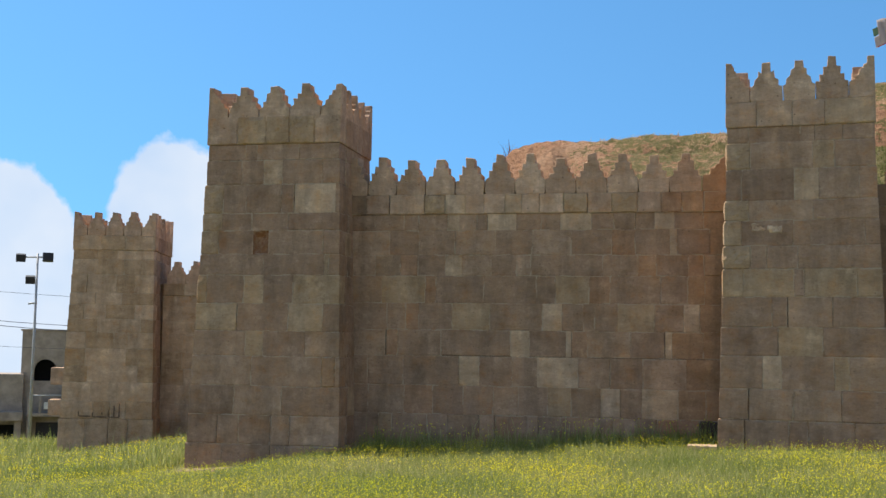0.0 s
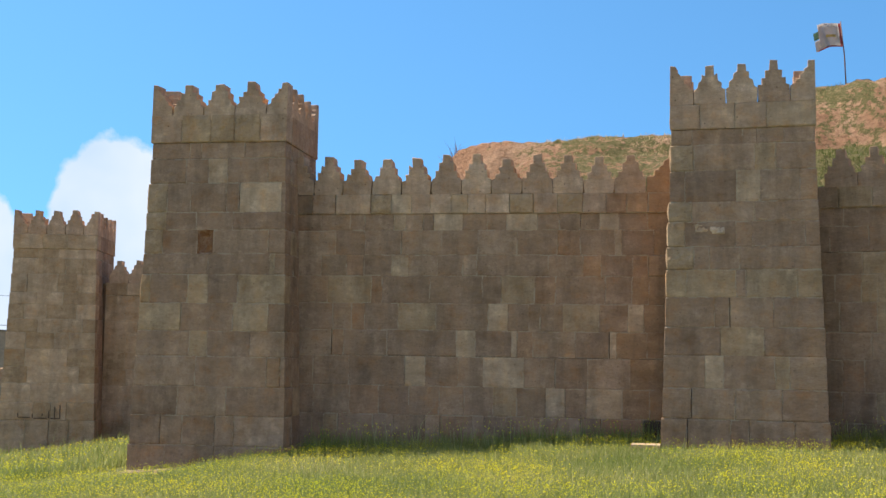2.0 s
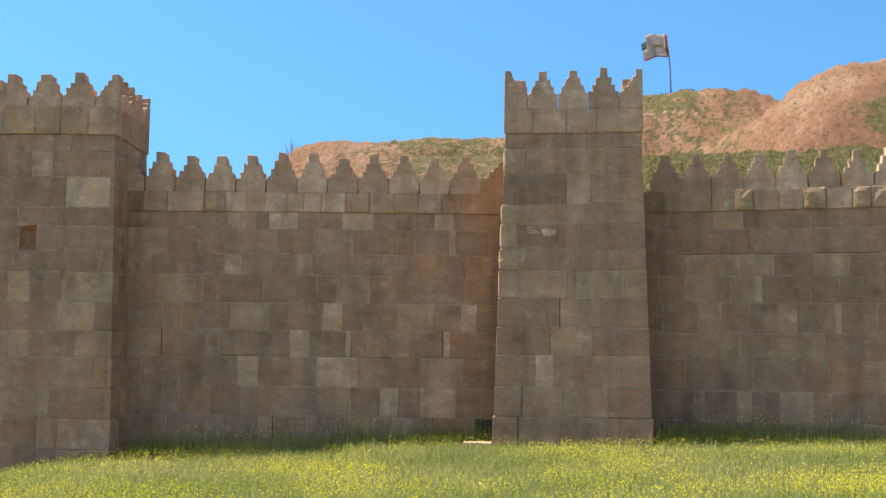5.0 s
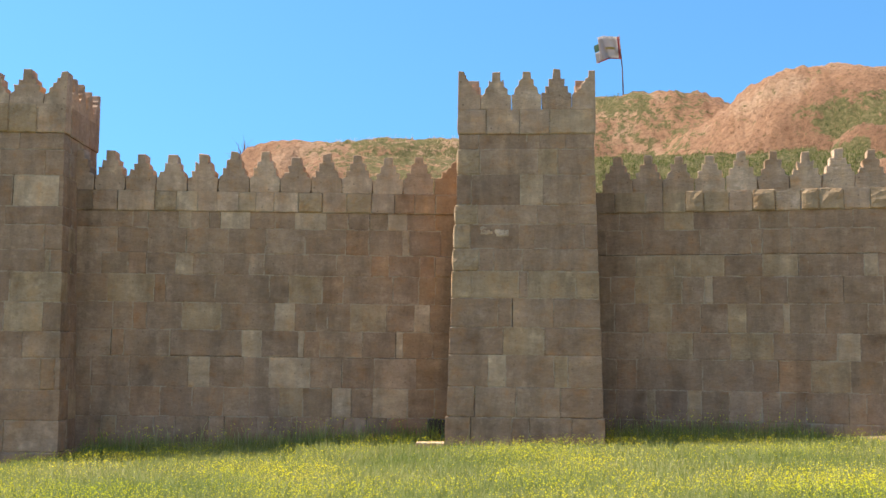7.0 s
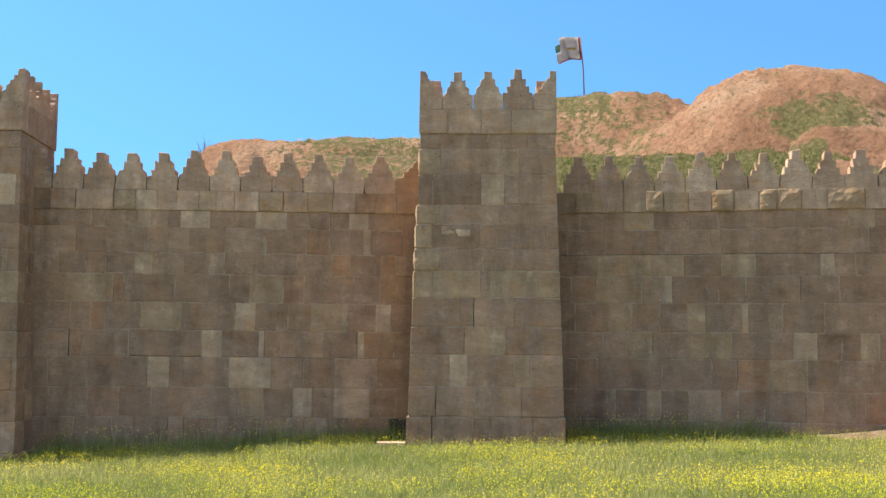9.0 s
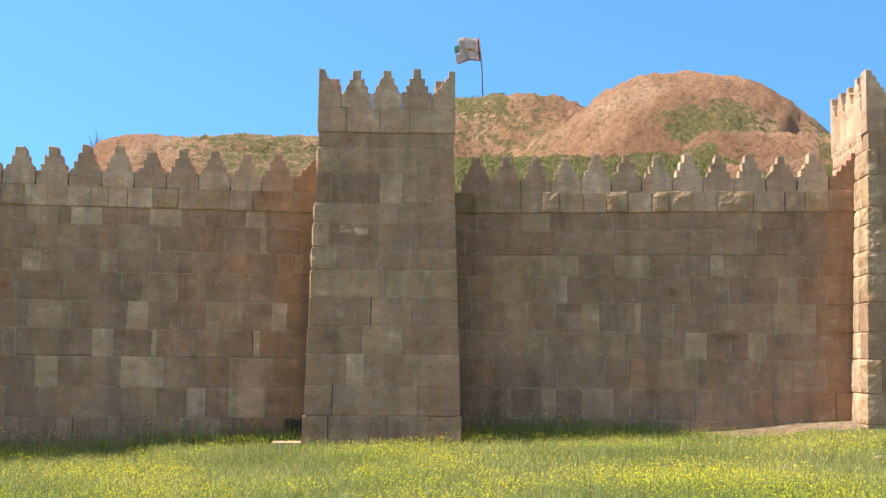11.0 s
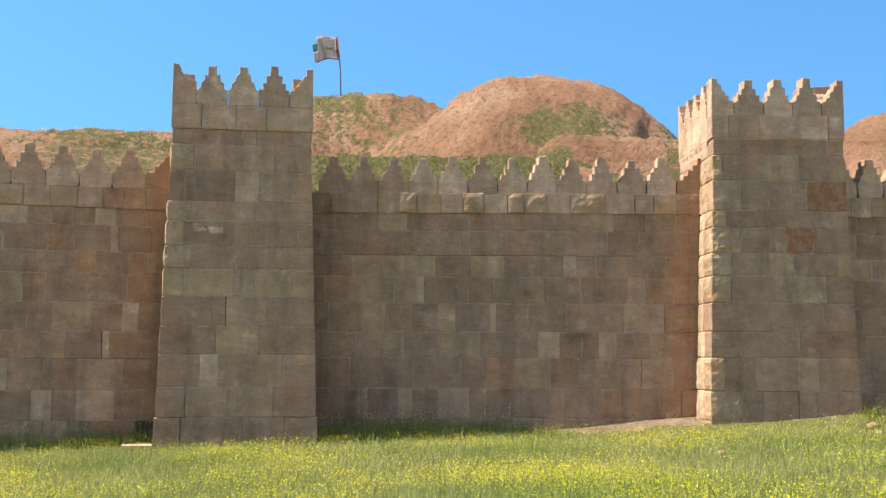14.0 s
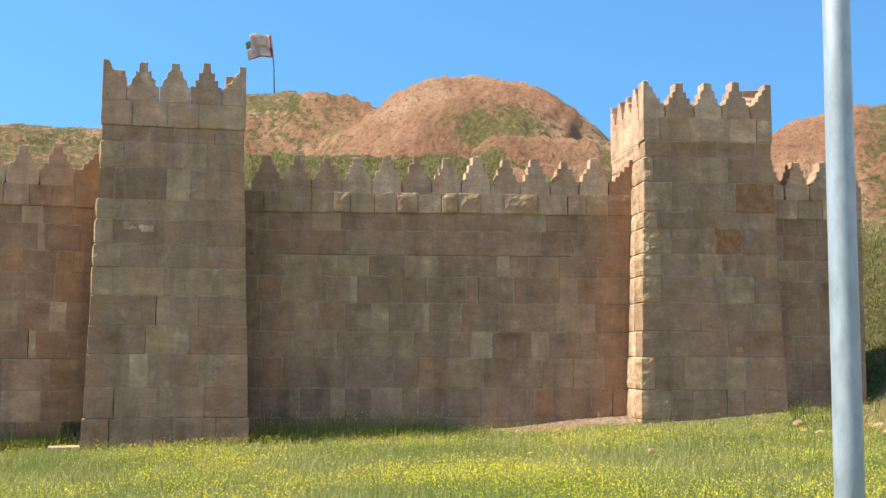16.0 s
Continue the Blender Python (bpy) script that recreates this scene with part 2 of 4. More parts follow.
BLADES = leaf_material("grass_blade", [(0.0, (0.212, 0.233, 0.068)), (0.4, (0.281, 0.302, 0.098)), (0.75, (0.366, 0.366, 0.143)), (1.0, (0.488, 0.445, 0.254))])
WEEDS = leaf_material("weed_leaf", [(0.0, (0.07, 0.10, 0.025)), (0.6, (0.15, 0.19, 0.05)), (1.0, (0.28, 0.27, 0.10))])
STRAW = leaf_material("dry_grass", [(0.0, (0.38, 0.28, 0.15)), (1.0, (0.55, 0.43, 0.26))])
PETALS = leaf_material("mustard_petal", [(0.0, (0.78, 0.66, 0.03)), (1.0, (0.90, 0.80, 0.08))])
GALVANISED = plain_material("galvanised_steel", (0.37, 0.415, 0.44), 0.5, 0.3, 0.13, 11.0, 0.2, (1, 1, 0.4))
PAINTED = plain_material("grey_paint", (0.38, 0.38, 0.38), 0.5)
BLACK = plain_material("black_plastic", (0.03, 0.03, 0.035), 0.6)
CONCRETE = plain_material("grey_render", (0.32, 0.262, 0.215), 0.92, 0, 0.2, 1.5, 0.4)
PALE_BOARD = plain_material("pale_board", (0.55, 0.53, 0.50), 0.7, 0, 0.15, 3.0)
# near black: the shade inside house and shops is put into this colour
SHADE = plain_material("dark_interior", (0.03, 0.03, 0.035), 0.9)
RUSTY = plain_material("rusty_pole", (0.18, 0.09, 0.06), 0.8)

# ---------------------------------------------------------------- helpers for shapes
rng = random.Random(7)


def part(name, bm, mat, parent, label=""):
    me = bpy.data.meshes.new(name)
    bm.normal_update()
    bm.to_mesh(me)
    bm.free()
    me.materials.append(mat)
    ob = new(name, me)
    ob.parent = parent
    return tagged(ob, label) if label else ob


def thing(name, m, label, category, group="", kind=""):
    ob = new(name)
    ob.matrix_world = m
    return tagged(ob, label, category, group, kind)


def box(bm, x0, x1, y0, y1, z0, z1, bevel=0.0):
    made = bmesh.ops.create_cube(bm, size=1.0, matrix=Matrix.Translation(((x0 + x1) / 2, (y0 + y1) / 2, (z0 + z1) / 2)) @ Matrix.Diagonal((x1 - x0, y1 - y0, z1 - z0, 1)))
    if bevel:
        bmesh.ops.bevel(bm, geom=list({e for v in made["verts"] for e in v.link_edges}), offset=bevel, segments=2, affect="EDGES", profile=0.6)


def tube(bm, path, radii, sides=12):
    """A round bar along path, with a radius at each point."""
    rings = []
    for i, (p, r) in enumerate(zip(path, radii)):
        a, b = Vector(path[max(i - 1, 0)]), Vector(path[min(i + 1, len(path) - 1)])
        q = (b - a).to_track_quat("Z", "Y")
        rings.append([bm.verts.new(Vector(p) + q @ Vector((r * math.cos(k * math.tau / sides), r * math.sin(k * math.tau / sides), 0))) for k in range(sides)])
    for lo, hi in zip(rings, rings[1:]):
        for k in range(sides):
            f = bm.faces.new((lo[k], lo[(k + 1) % sides], hi[(k + 1) % sides], hi[k]))
            f.smooth = True
    bm.faces.new(rings[0][::-1])
    bm.faces.new(rings[-1])


def ashlar(parent, x0, x1, z0, z1, lean, depth=0.25, mat=None, bulge=0.0, rough=0.003, wear=0.004, gaps=(0.0, 0.0, 0.0, 0.0), flank=0, cell=0.2, name="stone"):
    """One stone of a face at y = lean(z), which looks to -y. flank: -1 or 1, a quoin whose end also shows, as deep as depth.
    gaps: how far each side (west, east, foot, head) falls short of the joint."""
    seed = rng.uniform(0, 90)
    x0, x1, z0, z1 = x0 + gaps[0] + 0.0004, x1 - gaps[1] - 0.0004, z0 + gaps[2] + 0.0004, z1 - gaps[3] - 0.0004
    w, h = x1 - x0, z1 - z0
    inset = min(0.024, w * 0.2, h * 0.2)

    def cuts(length, size):
        k = max(1, round((length - 2 * inset) / size))
        return [0.0, *(inset + (length - 2 * inset) * i / k for i in range(k + 1)), length]

    cols = [(c, False) for c in cuts(w, cell)]
    if flank < 0:
        cols = [(-c, True) for c in reversed(cuts(depth, cell)[1:])] + cols
    if flank > 0:
        cols = cols + [(w + c, True) for c in cuts(depth, cell)[1:]]
    rows = cuts(h, cell)
    bm = bmesh.new()
    layer = bm.verts.layers.float.new("mortar")
    grid, rear = [], []
    for v in rows:
        line, back = [], []
        for s, round_corner in cols:
            z = z0 + v
            p = Vector((s * 8 + seed, z * 8, seed))
            rub = rough * (noise.noise(p) + 0.7 * noise.noise(p * 2.6))
            free = min(v, h - v)
            if round_corner:
                deep = -s if flank < 0 else s - w
                rim = min(free, deep + 0.02, depth - deep)
            else:
                ends = [] if flank == 0 else [s + 0.02 if flank < 0 else w - s + 0.02]
                rim = min([free, s if flank >= 0 else 9, w - s if flank <= 0 else 9] + ends)
            soft = min(max(rim, 0.0) / 0.09, 1.0) ** 0.55
            out_by = bulge * soft * (0.4 if flank and not round_corner else 1.0) + rub * (0.35 + 0.65 * soft) - (wear * (1.0 + 0.9 * noise.noise(p * 1.7 + Vector((9, 0, 0)))) if rim < 0.004 else 0.0)
            slip = 0.35 * wear * noise.noise(p * 3.1 + Vector((0, 40, 0))) if rim < 0.004 else 0.0
            face = lean(z)
            if round_corner:
                side = x0 if flank < 0 else x1
                vert = bm.verts.new((side + flank * out_by, face + deep, z + slip))
                back.append((side - flank * min(0.12, w * 0.5), face + max(deep, 0.05), z))
            else:
                x = x0 + s
                if (flank < 0 and s == 0) or (flank > 0 and s == w):
                    x += flank * out_by * 0.6
                vert = bm.verts.new((x + (slip if 0 < s < w else 0), face - out_by, z + slip))
                back.append((min(max(x, x0 + 0.001), x1 - 0.001), face + depth, z))
            vert[layer] = 1.0 if rim < 0.004 else 0.0
            line.append(vert)
        grid.append(line)
        rear.append(back)
    for lo, hi in zip(grid, grid[1:]):
        for i in range(len(lo) - 1):
            bm.faces.new((lo[i], lo[i + 1], hi[i + 1], hi[i]))
    nr, nc = len(grid), len(cols)
    loop = [(0, i) for i in range(nc - 1)] + [(k, nc - 1) for k in range(nr - 1)] + [(nr - 1, i) for i in range(nc - 1, 0, -1)] + [(k, 0) for k in range(nr - 1, 0, -1)]
    behind = [bm.verts.new(rear[k][i]) for k, i in loop]
    for j in range(len(loop)):
        (k, i), (k2, i2) = loop[j], loop[(j + 1) % len(loop)]
        bm.faces.new((behind[j], behind[(j + 1) % len(loop)], grid[k2][i2], grid[k][i]))
    return part(name, bm, mat or STONE, parent)


def joint_gap(open_joints=False):
    """Most joints are shut tight; a few stand open."""
    r = rng.random()
    if open_joints:
        return 0.007 if r < 0.3 else 0.0035 if r < 0.65 else 0.001
    return 0.008 if r < 0.06 else 0.003 if r < 0.2 else 0.0004


def random_joints(x0, x1, mean=0.62):
    xs, x = [], x0
    while True:
        x += mean * rng.uniform(0.6, 1.5)
        if x > x1 - mean * 0.5:
            break
        xs.append(x)
    return xs


def merlon(parent, x, z, width, height, y0, depth, half=0, wear=1.0, mat=None, turn=None):
    """A stepped merlon with its foot at z, centred on x. half: -1 or 1, a corner piece that stands highest at its left or right end."""
    k = lambda s: s * rng.uniform(0.94, 1.06)
    w = width / 2
    top = rng.uniform(0.22, 0.30)
    cut = [(0.94, 0.0), (0.99, 0.06), (0.99, k(0.38)), (k(0.77), k(0.405)), (k(0.75), k(0.565)), (k(0.53), k(0.58)), (k(0.51), k(0.755)), (top + 0.03, k(0.765)), (top, 0.99)]
    if half:
        pts = [(-half * 0.97, 0.0), (half * 1.0, 0.0), (half * 1.0, 1.0), (half * k(0.45), 0.99), (half * k(0.40), k(0.82)), (half * k(0.12), k(0.80)), (half * k(0.08), k(0.68)), (half * -0.2, k(0.66)), (half * -0.24, k(0.55)), (half * -0.52, k(0.53)), (half * -0.56, k(0.42)), (half * -0.97, k(0.38))]
        if half < 0:
            pts = pts[::-1]
        prof = [(x + u * w, z + v * height) for u, v in pts]
    else:
        prof = [(x + u * w, z + v * height) for u, v in cut] + [(x - u * w * rng.uniform(0.95, 1.04), z + v * height * rng.uniform(0.97, 1.02)) for u, v in reversed(cut)]
    bm = bmesh.new()
    f = [bm.verts.new((px, y0, pz)) for px, pz in prof]
    b = [bm.verts.new((px + rng.uniform(-0.01, 0.01), y0 + depth, pz)) for px, pz in prof]
    n = len(prof)
    bm.faces.new(f)
    bm.faces.new(b[::-1])
    for i in range(n):
        bm.faces.new((f[i], b[i], b[(i + 1) % n], f[(i + 1) % n]))
    bmesh.ops.recalc_face_normals(bm, faces=bm.faces)
    sharp = [e for e in bm.edges if not (e.verts[0].co.z < z + 0.01 and e.verts[1].co.z < z + 0.01)]
    bmesh.ops.bevel(bm, geom=sharp, offset=0.010 * wear, segments=2, affect="EDGES", profile=0.5, clamp_overlap=True)
    bmesh.ops.triangulate(bm, faces=[q for q in bm.faces if len(q.verts) > 6])
    for v in bm.verts:
        d = noise.noise_vector(Vector((v.co.x * 6 + 3 * z, v.co.y * 6, v.co.z * 6))) * 0.017 * wear
        v.co += Vector((d.x, d.y * 0.15, d.z if v.co.z > z + 0.02 else 0))
    if turn:
        bmesh.ops.transform(bm, matrix=turn, verts=bm.verts)
    return part("merlon", bm, mat or PALE_BUFF, parent)


# ---------------------------------------------------------------- ground
def smooth(a, b, v):
    t = min(max((v - a) / (b - a), 0.0), 1.0)
    return t * t * (3 - 2 * t)


def behind_wall(x, y):
    """How far (x, y) lies behind the front of the curtain walls."""
    if x < 8:
        return (y - (23.38 - 0.211 * (x + 1.92))) * 0.98
    return (y - (21.03 - 0.516 * (x - 7.99))) * 0.89


def ground_z(x, y):
    """The meadow: falls away to the road, climbs to a bank at the other end of the wall."""
    z = -0.05 * (5 - x) if x < 5 else 0.035 * (x - 5)
    z -= 0.085 * max(0.0, -5 - x) * smooth(16, 26, y)
    z -= 0.04 * max(0.0, y - 25) if x < 0 else 0.0
    z = max(z, -1.6)
    z -= 0.22 * smooth(-2.2, -4.6, x) * smooth(17, 22, y) * smooth(32, 25, y)
    if x < 8:
        z -= 3.6 * smooth(39.5, 66, math.hypot(x, y)) * smooth(8, -4, x)
    z += 0.17 * smooth(12.0, 14.2, x) * smooth(17.6, 16.6, x) * smooth(-2.0, -0.4, behind_wall(x, y))
    z += 0.55 * smooth(15.2, 18.0, x) * smooth(9.0, 15.5, y)
    z += 0.5 * smooth(16.8, 19.5, x) * smooth(11.0, 15.0, y)
    z -= 0.14 * smooth(15.6, 16.6, x) * smooth(22.0, 19.0, x) + 0.75 * smooth(16.8, 17.5, x) * smooth(20.2, 18.8, x) * smooth(-1.9, -0.8, behind_wall(x, y))
    z = z if x < 30 else max(z, 0.8)
    if math.hypot(x, y) < 60:
        z += 0.05 * noise.noise(Vector((x * 0.35, y * 0.35, 0))) + 0.02 * noise.noise(Vector((x * 1.3, y * 1.3, 3)))
    z = min(max(z, -5.6), 2.5)
    # past the road the land falls away to the river
    if x < 0 and y > 0:
        z -= 0.05 * max(0.0, math.hypot(x, y) - 95.0) * smooth(0.0, 0.12, -x / max(y, 1.0))
    return z


def ground_green(x, y, z):
    """Turf everywhere but for a strip of bare soil along the foot of the wall."""
    b = behind_wall(x, y)
    bare = smooth(-1.3, -0.9, b + 0.5 * noise.noise(Vector((x * 1.1, y * 1.1, 17)))) * smooth(11.2, 12.4, x) * smooth(17.0, 15.8, x)
    bare = max(bare, 0.9 * smooth(-2.2, -1.5, b) * smooth(-5.6, -5.0, x) * smooth(-3.2, -4.0, x))
    bare = max(bare, 0.8 * smooth(16.9, 17.3, x) * smooth(19.8, 18.8, x) * smooth(-1.7, -1.1, b))
    bare = max(bare, 0.7 * smooth(18.5, 19.3, x) * smooth(11.5, 13.0, y))
    return 1.0 - bare


def sheet(name, xs, ys, height, mat, green=None):
    verts = [(x, y, height(x, y)) for y in ys for x in xs]
    n = len(xs)
    faces = [(j * n + i, j * n + i + 1, (j + 1) * n + i + 1, (j + 1) * n + i) for j in range(len(ys) - 1) for i in range(n - 1)]
    me = bpy.data.meshes.new(name)
    me.from_pydata(verts, [], faces)
    me.materials.append(mat)
    me.polygons.foreach_set("use_smooth", [True] * len(faces))
    if green:
        at = me.attributes.new("green", "FLOAT", "POINT")
        at.data.foreach_set("value", [green(*v) for v in verts])
    return new(name, me)


def steps(lo, hi, fine_lo, fine_hi, fine, grow=1.35):
    xs, x = [], fine_lo
    while x <= fine_hi:
        xs.append(x)
        x += fine
    s, x = fine, xs[-1]
    while x < hi:
        s *= grow
        x += s
        xs.append(min(x, hi))
    s, x = fine, xs[0]
    while x > lo:
        s *= grow
        x -= s
        xs.insert(0, max(x, lo))
    return xs


ground = sheet("ground", steps(-3500, 3500, -24, 34, 0.5), steps(-3500, 3500, -4, 48, 0.5), ground_z, FIELD, ground_green)
tagged(ground, "green spring meadow with yellow mustard flowers", "ground", kind="structure")

# ---------------------------------------------------------------- the earth rampart behind the wall
# ridges: distance, half depth, and the crest as bearing and height
RIDGES = [
    (45.0, 6.0, ((0.5, 5.2), (2.3, 8.5), (3.1, 9.7), (4.5, 10.05), (7.0, 10.07), (10.0, 10.25), (14.0, 10.35), (17.0, 9.9), (19.5, 8.3))),
    (54.0, 9.0, ((14.0, 9.0), (17.5, 12.6), (20.6, 13.9), (24.4, 14.14), (26.1, 13.85), (28.5, 12.9), (31.0, 10.0))),
    (50.0, 9.0, ((22.5, 8.5), (24.7, 11.2), (26.4, 12.2), (27.5, 12.85), (28.9, 13.65), (30.4, 13.9), (32.2, 13.97), (33.8, 13.8), (35.4, 13.38), (36.5, 12.8), (38.2, 11.4), (39.5, 10.3), (42.0, 8.0))),
    (41.0, 4.0, ((30.6, 6.9), (31.5, 8.8), (32.3, 9.5), (33.2, 9.85), (36.0, 9.68), (38.7, 9.45), (42.0, 9.4), (45.0, 8.8), (47.0, 7.0))),
    (47.0, 9.0, ((43.5, 6.5), (45.4, 9.5), (46.4, 10.5), (47.1, 10.94), (48.4, 11.2), (49.9, 11.45), (55.0, 11.5), (62.0, 10.5), (68.0, 6.0))),
]


def crest(az, points):
    """Height of a ridge at a bearing, gliding from point to point; far below ground past its ends."""
    if not points[0][0] < az < points[-1][0]:
        return -9.0
    for (a, h), (b, k) in zip(points, points[1:]):
        if az <= b:
            return h + (k - h) * (az - a) / (b - a)


def rampart_z(x, y):
    az, d = math.degrees(math.atan2(x, y)), math.hypot(x, y)
    back = behind_wall(x, y)
    # terrace that rises behind the wall
    z = 3.6 + 4.0 * smooth(0.8, 13.0, back)
    z *= smooth(1.0, 7.0, az)
    if back < 0.7:
        z = -3.0
    if x > 18.0:          # the bank past the end of the wall
        bank = -1.2 + 6.4 * smooth(-4.2, 9.0, back + 0.3 * (x - 19))
        k = smooth(18.3, 19.3, x)
        z = z * (1 - k) + bank * k if back > 0.7 else min(bank, 9.0) * k - 3.0 * (1 - k)
    lumps = [z]
    slope = 0.0
    for r, deep, points in RIDGES:
        bend = 0.12 * noise.noise(Vector((x * 0.3, y * 0.3, r)))
        q = abs(d - r) / deep * (1 + bend)
        if q > 1.6:
            continue
        top = (crest(az - 0.35 + bend, points) + crest(az + bend, points) + crest(az + 0.35 + bend, points)) / 3 - 0.3
        h = top * (1 - smooth(0.08, 1.6, q))
        if h > 1.0:
            lumps.append(h)
            if h > z + 0.5:
                slope = max(slope, smooth(0.1, 0.35, q))
    z = max(lumps)
    if z > 0:             # heaps run into each other without a crease
        z = math.log(sum(math.exp(2.6 * (h - z)) for h in lumps)) / 2.6 + z
    if z > 2.5:
        p = Vector((x, y, 0))
        z += 0.12 * noise.noise(p * 0.8) + 0.10 * noise.noise(p * 2.1) + 0.09 * noise.noise(p * 4.5)
        # rain-cut runnels down the slopes, and slumped ledges across them
        run = Vector((az * 1.3 + 0.8 * noise.noise(p * 0.35), d * 0.06, 5.0))
        cutting = (1 - abs(noise.noise(run))) ** 4 + 0.6 * (1 - abs(noise.noise(run * 2.7))) ** 4
        ledge = noise.noise(Vector((az * 0.25, d * 0.75, 13.0)))
        z -= slope * (0.24 * cutting - 0.22 * ledge - 0.15)
    return z - 3.0 * smooth(2.0, 0.5, az)


def rampart_green(x, y, z):
    """Where grass has taken hold: the terrace, ledges and hollows of the slopes."""
    az, d = math.degrees(math.atan2(x, y)), math.hypot(x, y)
    g = 0.12 * noise.noise(Vector((x * 0.5, y * 0.5, 9))) + 0.01
    if d < 46 and 18 < az < 33.5 and z < 8.7:
        g = max(g, 0.62)
    g = max(g, 0.36 * (1 - smooth(0.3, 1.7, math.hypot((az - 33.2) / 2.5, (z - 10.6) / 1.1))))
    g = max(g, 0.29 * (1 - smooth(0.3, 1.9, math.hypot((az - 21.9) / 1.8, (z - 12.9) / 1.0))))
    g = max(g, 0.25 * smooth(4.0, 10.0, az) * smooth(18, 15, az))
    g = max(g, 0.22 * smooth(48.0, 52.0, az) * smooth(24, 34, d))
    g = max(g, 0.26 * smooth(37, 39, az) * smooth(46, 43, az))
    g = max(g, 0.15 * smooth(17.0, 19.5, az) * smooth(27.5, 25.0, az) * smooth(44, 46, d))
    if x > 18 and d < 33:
        g = max(g, 0.8 * smooth(24.0, 25.5, d))
    return g


rampart = sheet("earth_mound", [-6 + 0.22 * i for i in range(305)], [11 + 0.22 * j for j in range(240)], rampart_z, EARTH, rampart_green)
tagged(rampart, "eroded red earth mound with patches of grass", "earth mound", kind="structure")


# ---------------------------------------------------------------- masonry
# R: lighter honey tone, to add to the sunlight on the hewn quoins
TONE = {"n": STONE, "p": PALE, "y": YELLOW, "r": RED, "o": RED_END, "e": RED_END, "u": RUST, "k": BURNT, "d": DARK, "b": DARK, "R": YELLOW, "c": PALE_BUFF, "s": CAVITY}


def lay_course(parent, z0, z1, text, lean, ends=(0.0, 0.0), open_joints=False):
    """One course: where it begins, then a tone letter and a width for each stone. ends: how deep the quoins reach round the corners."""
    first, *stones = text.split()
    x = float(first)
    gap = joint_gap(open_joints)
    foot_gap = joint_gap(open_joints)
    for i, s in enumerate(stones):
        tone, w = s[0], float(s[1:])
        flank, deep = 0, 0.25
        if i == 0 and ends[0]:
            flank, deep = -1, ends[0]
        if i == len(stones) - 1 and ends[1]:
            flank, deep = 1, ends[1]
        bulge, rough, wear, cell = rng.choice((0.001, 0.002, 0.005)), rng.choice((0.002, 0.004, 0.007)), rng.choice((0.001, 0.002, 0.005)), 0.16
        if tone == "R":
            bulge, rough, wear, cell = rng.uniform(0.022, 0.036) * (0.6 if open_joints else 1.0), 0.017, 0.010, 0.07
        elif tone == "o":
            bulge, rough, wear, cell = 0.026, 0.008, 0.010, 0.12
        elif flank:
            bulge, rough, wear, cell = rng.uniform(0.004, 0.012), 0.009, 0.008, 0.1
        elif tone == "k":
            bulge, rough, wear, cell = -0.05, 0.05, 0.0, 0.05
        elif tone in "npyrb" and rng.random() < 0.25:
            bulge, rough, wear, cell = rng.uniform(0.003, 0.008), 0.006, 0.005, 0.1
        if open_joints:
            wear += 0.005
        after = joint_gap(open_joints)
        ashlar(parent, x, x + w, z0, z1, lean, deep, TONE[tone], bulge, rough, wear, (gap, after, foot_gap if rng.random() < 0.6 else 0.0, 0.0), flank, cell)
        gap = after if rng.random() < 0.4 else 0.0
        x += w


def random_course(x0, x1, mean=0.6, odd="nnnnnnnny"):
    xs = [x0, *random_joints(x0, x1, mean), x1]
    return "%.3f " % x0 + " ".join("%s%.3f" % (rng.choice(odd), b - a) for a, b in zip(xs, xs[1:]))


def tapered(bm, x0, x1, y0, y1, z0, z1, spread):
    s = spread * (z1 - z0)
    lo = [bm.verts.new(p) for p in ((x0 - s, y0 - s, z0), (x1 + s, y0 - s, z0), (x1 + s, y1 + s, z0), (x0 - s, y1 + s, z0))]
    hi = [bm.verts.new(p) for p in ((x0, y0, z1), (x1, y0, z1), (x1, y1, z1), (x0, y1, z1))]
    bm.faces.new(lo[::-1])
    bm.faces.new(hi)
    for i in range(4):
        bm.faces.new((lo[i], lo[(i + 1) % 4], hi[(i + 1) % 4], hi[i]))


CAP, BATTER = 5.70, 0.033
LEVELS = [6.16, 5.70, 5.42, 4.94, 4.38, 4.02, 3.57, 3.16, 2.67, 2.14, 1.64, 1.07, 0.53, -0.07]


def side_turns(width, depth):
    left = Matrix.Translation((0, depth, 0)) @ Matrix.Rotation(radians(-90), 4, "Z")
    right = Matrix.Translation((width, 0, 0)) @ Matrix.Rotation(radians(90), 4, "Z")
    return left, right


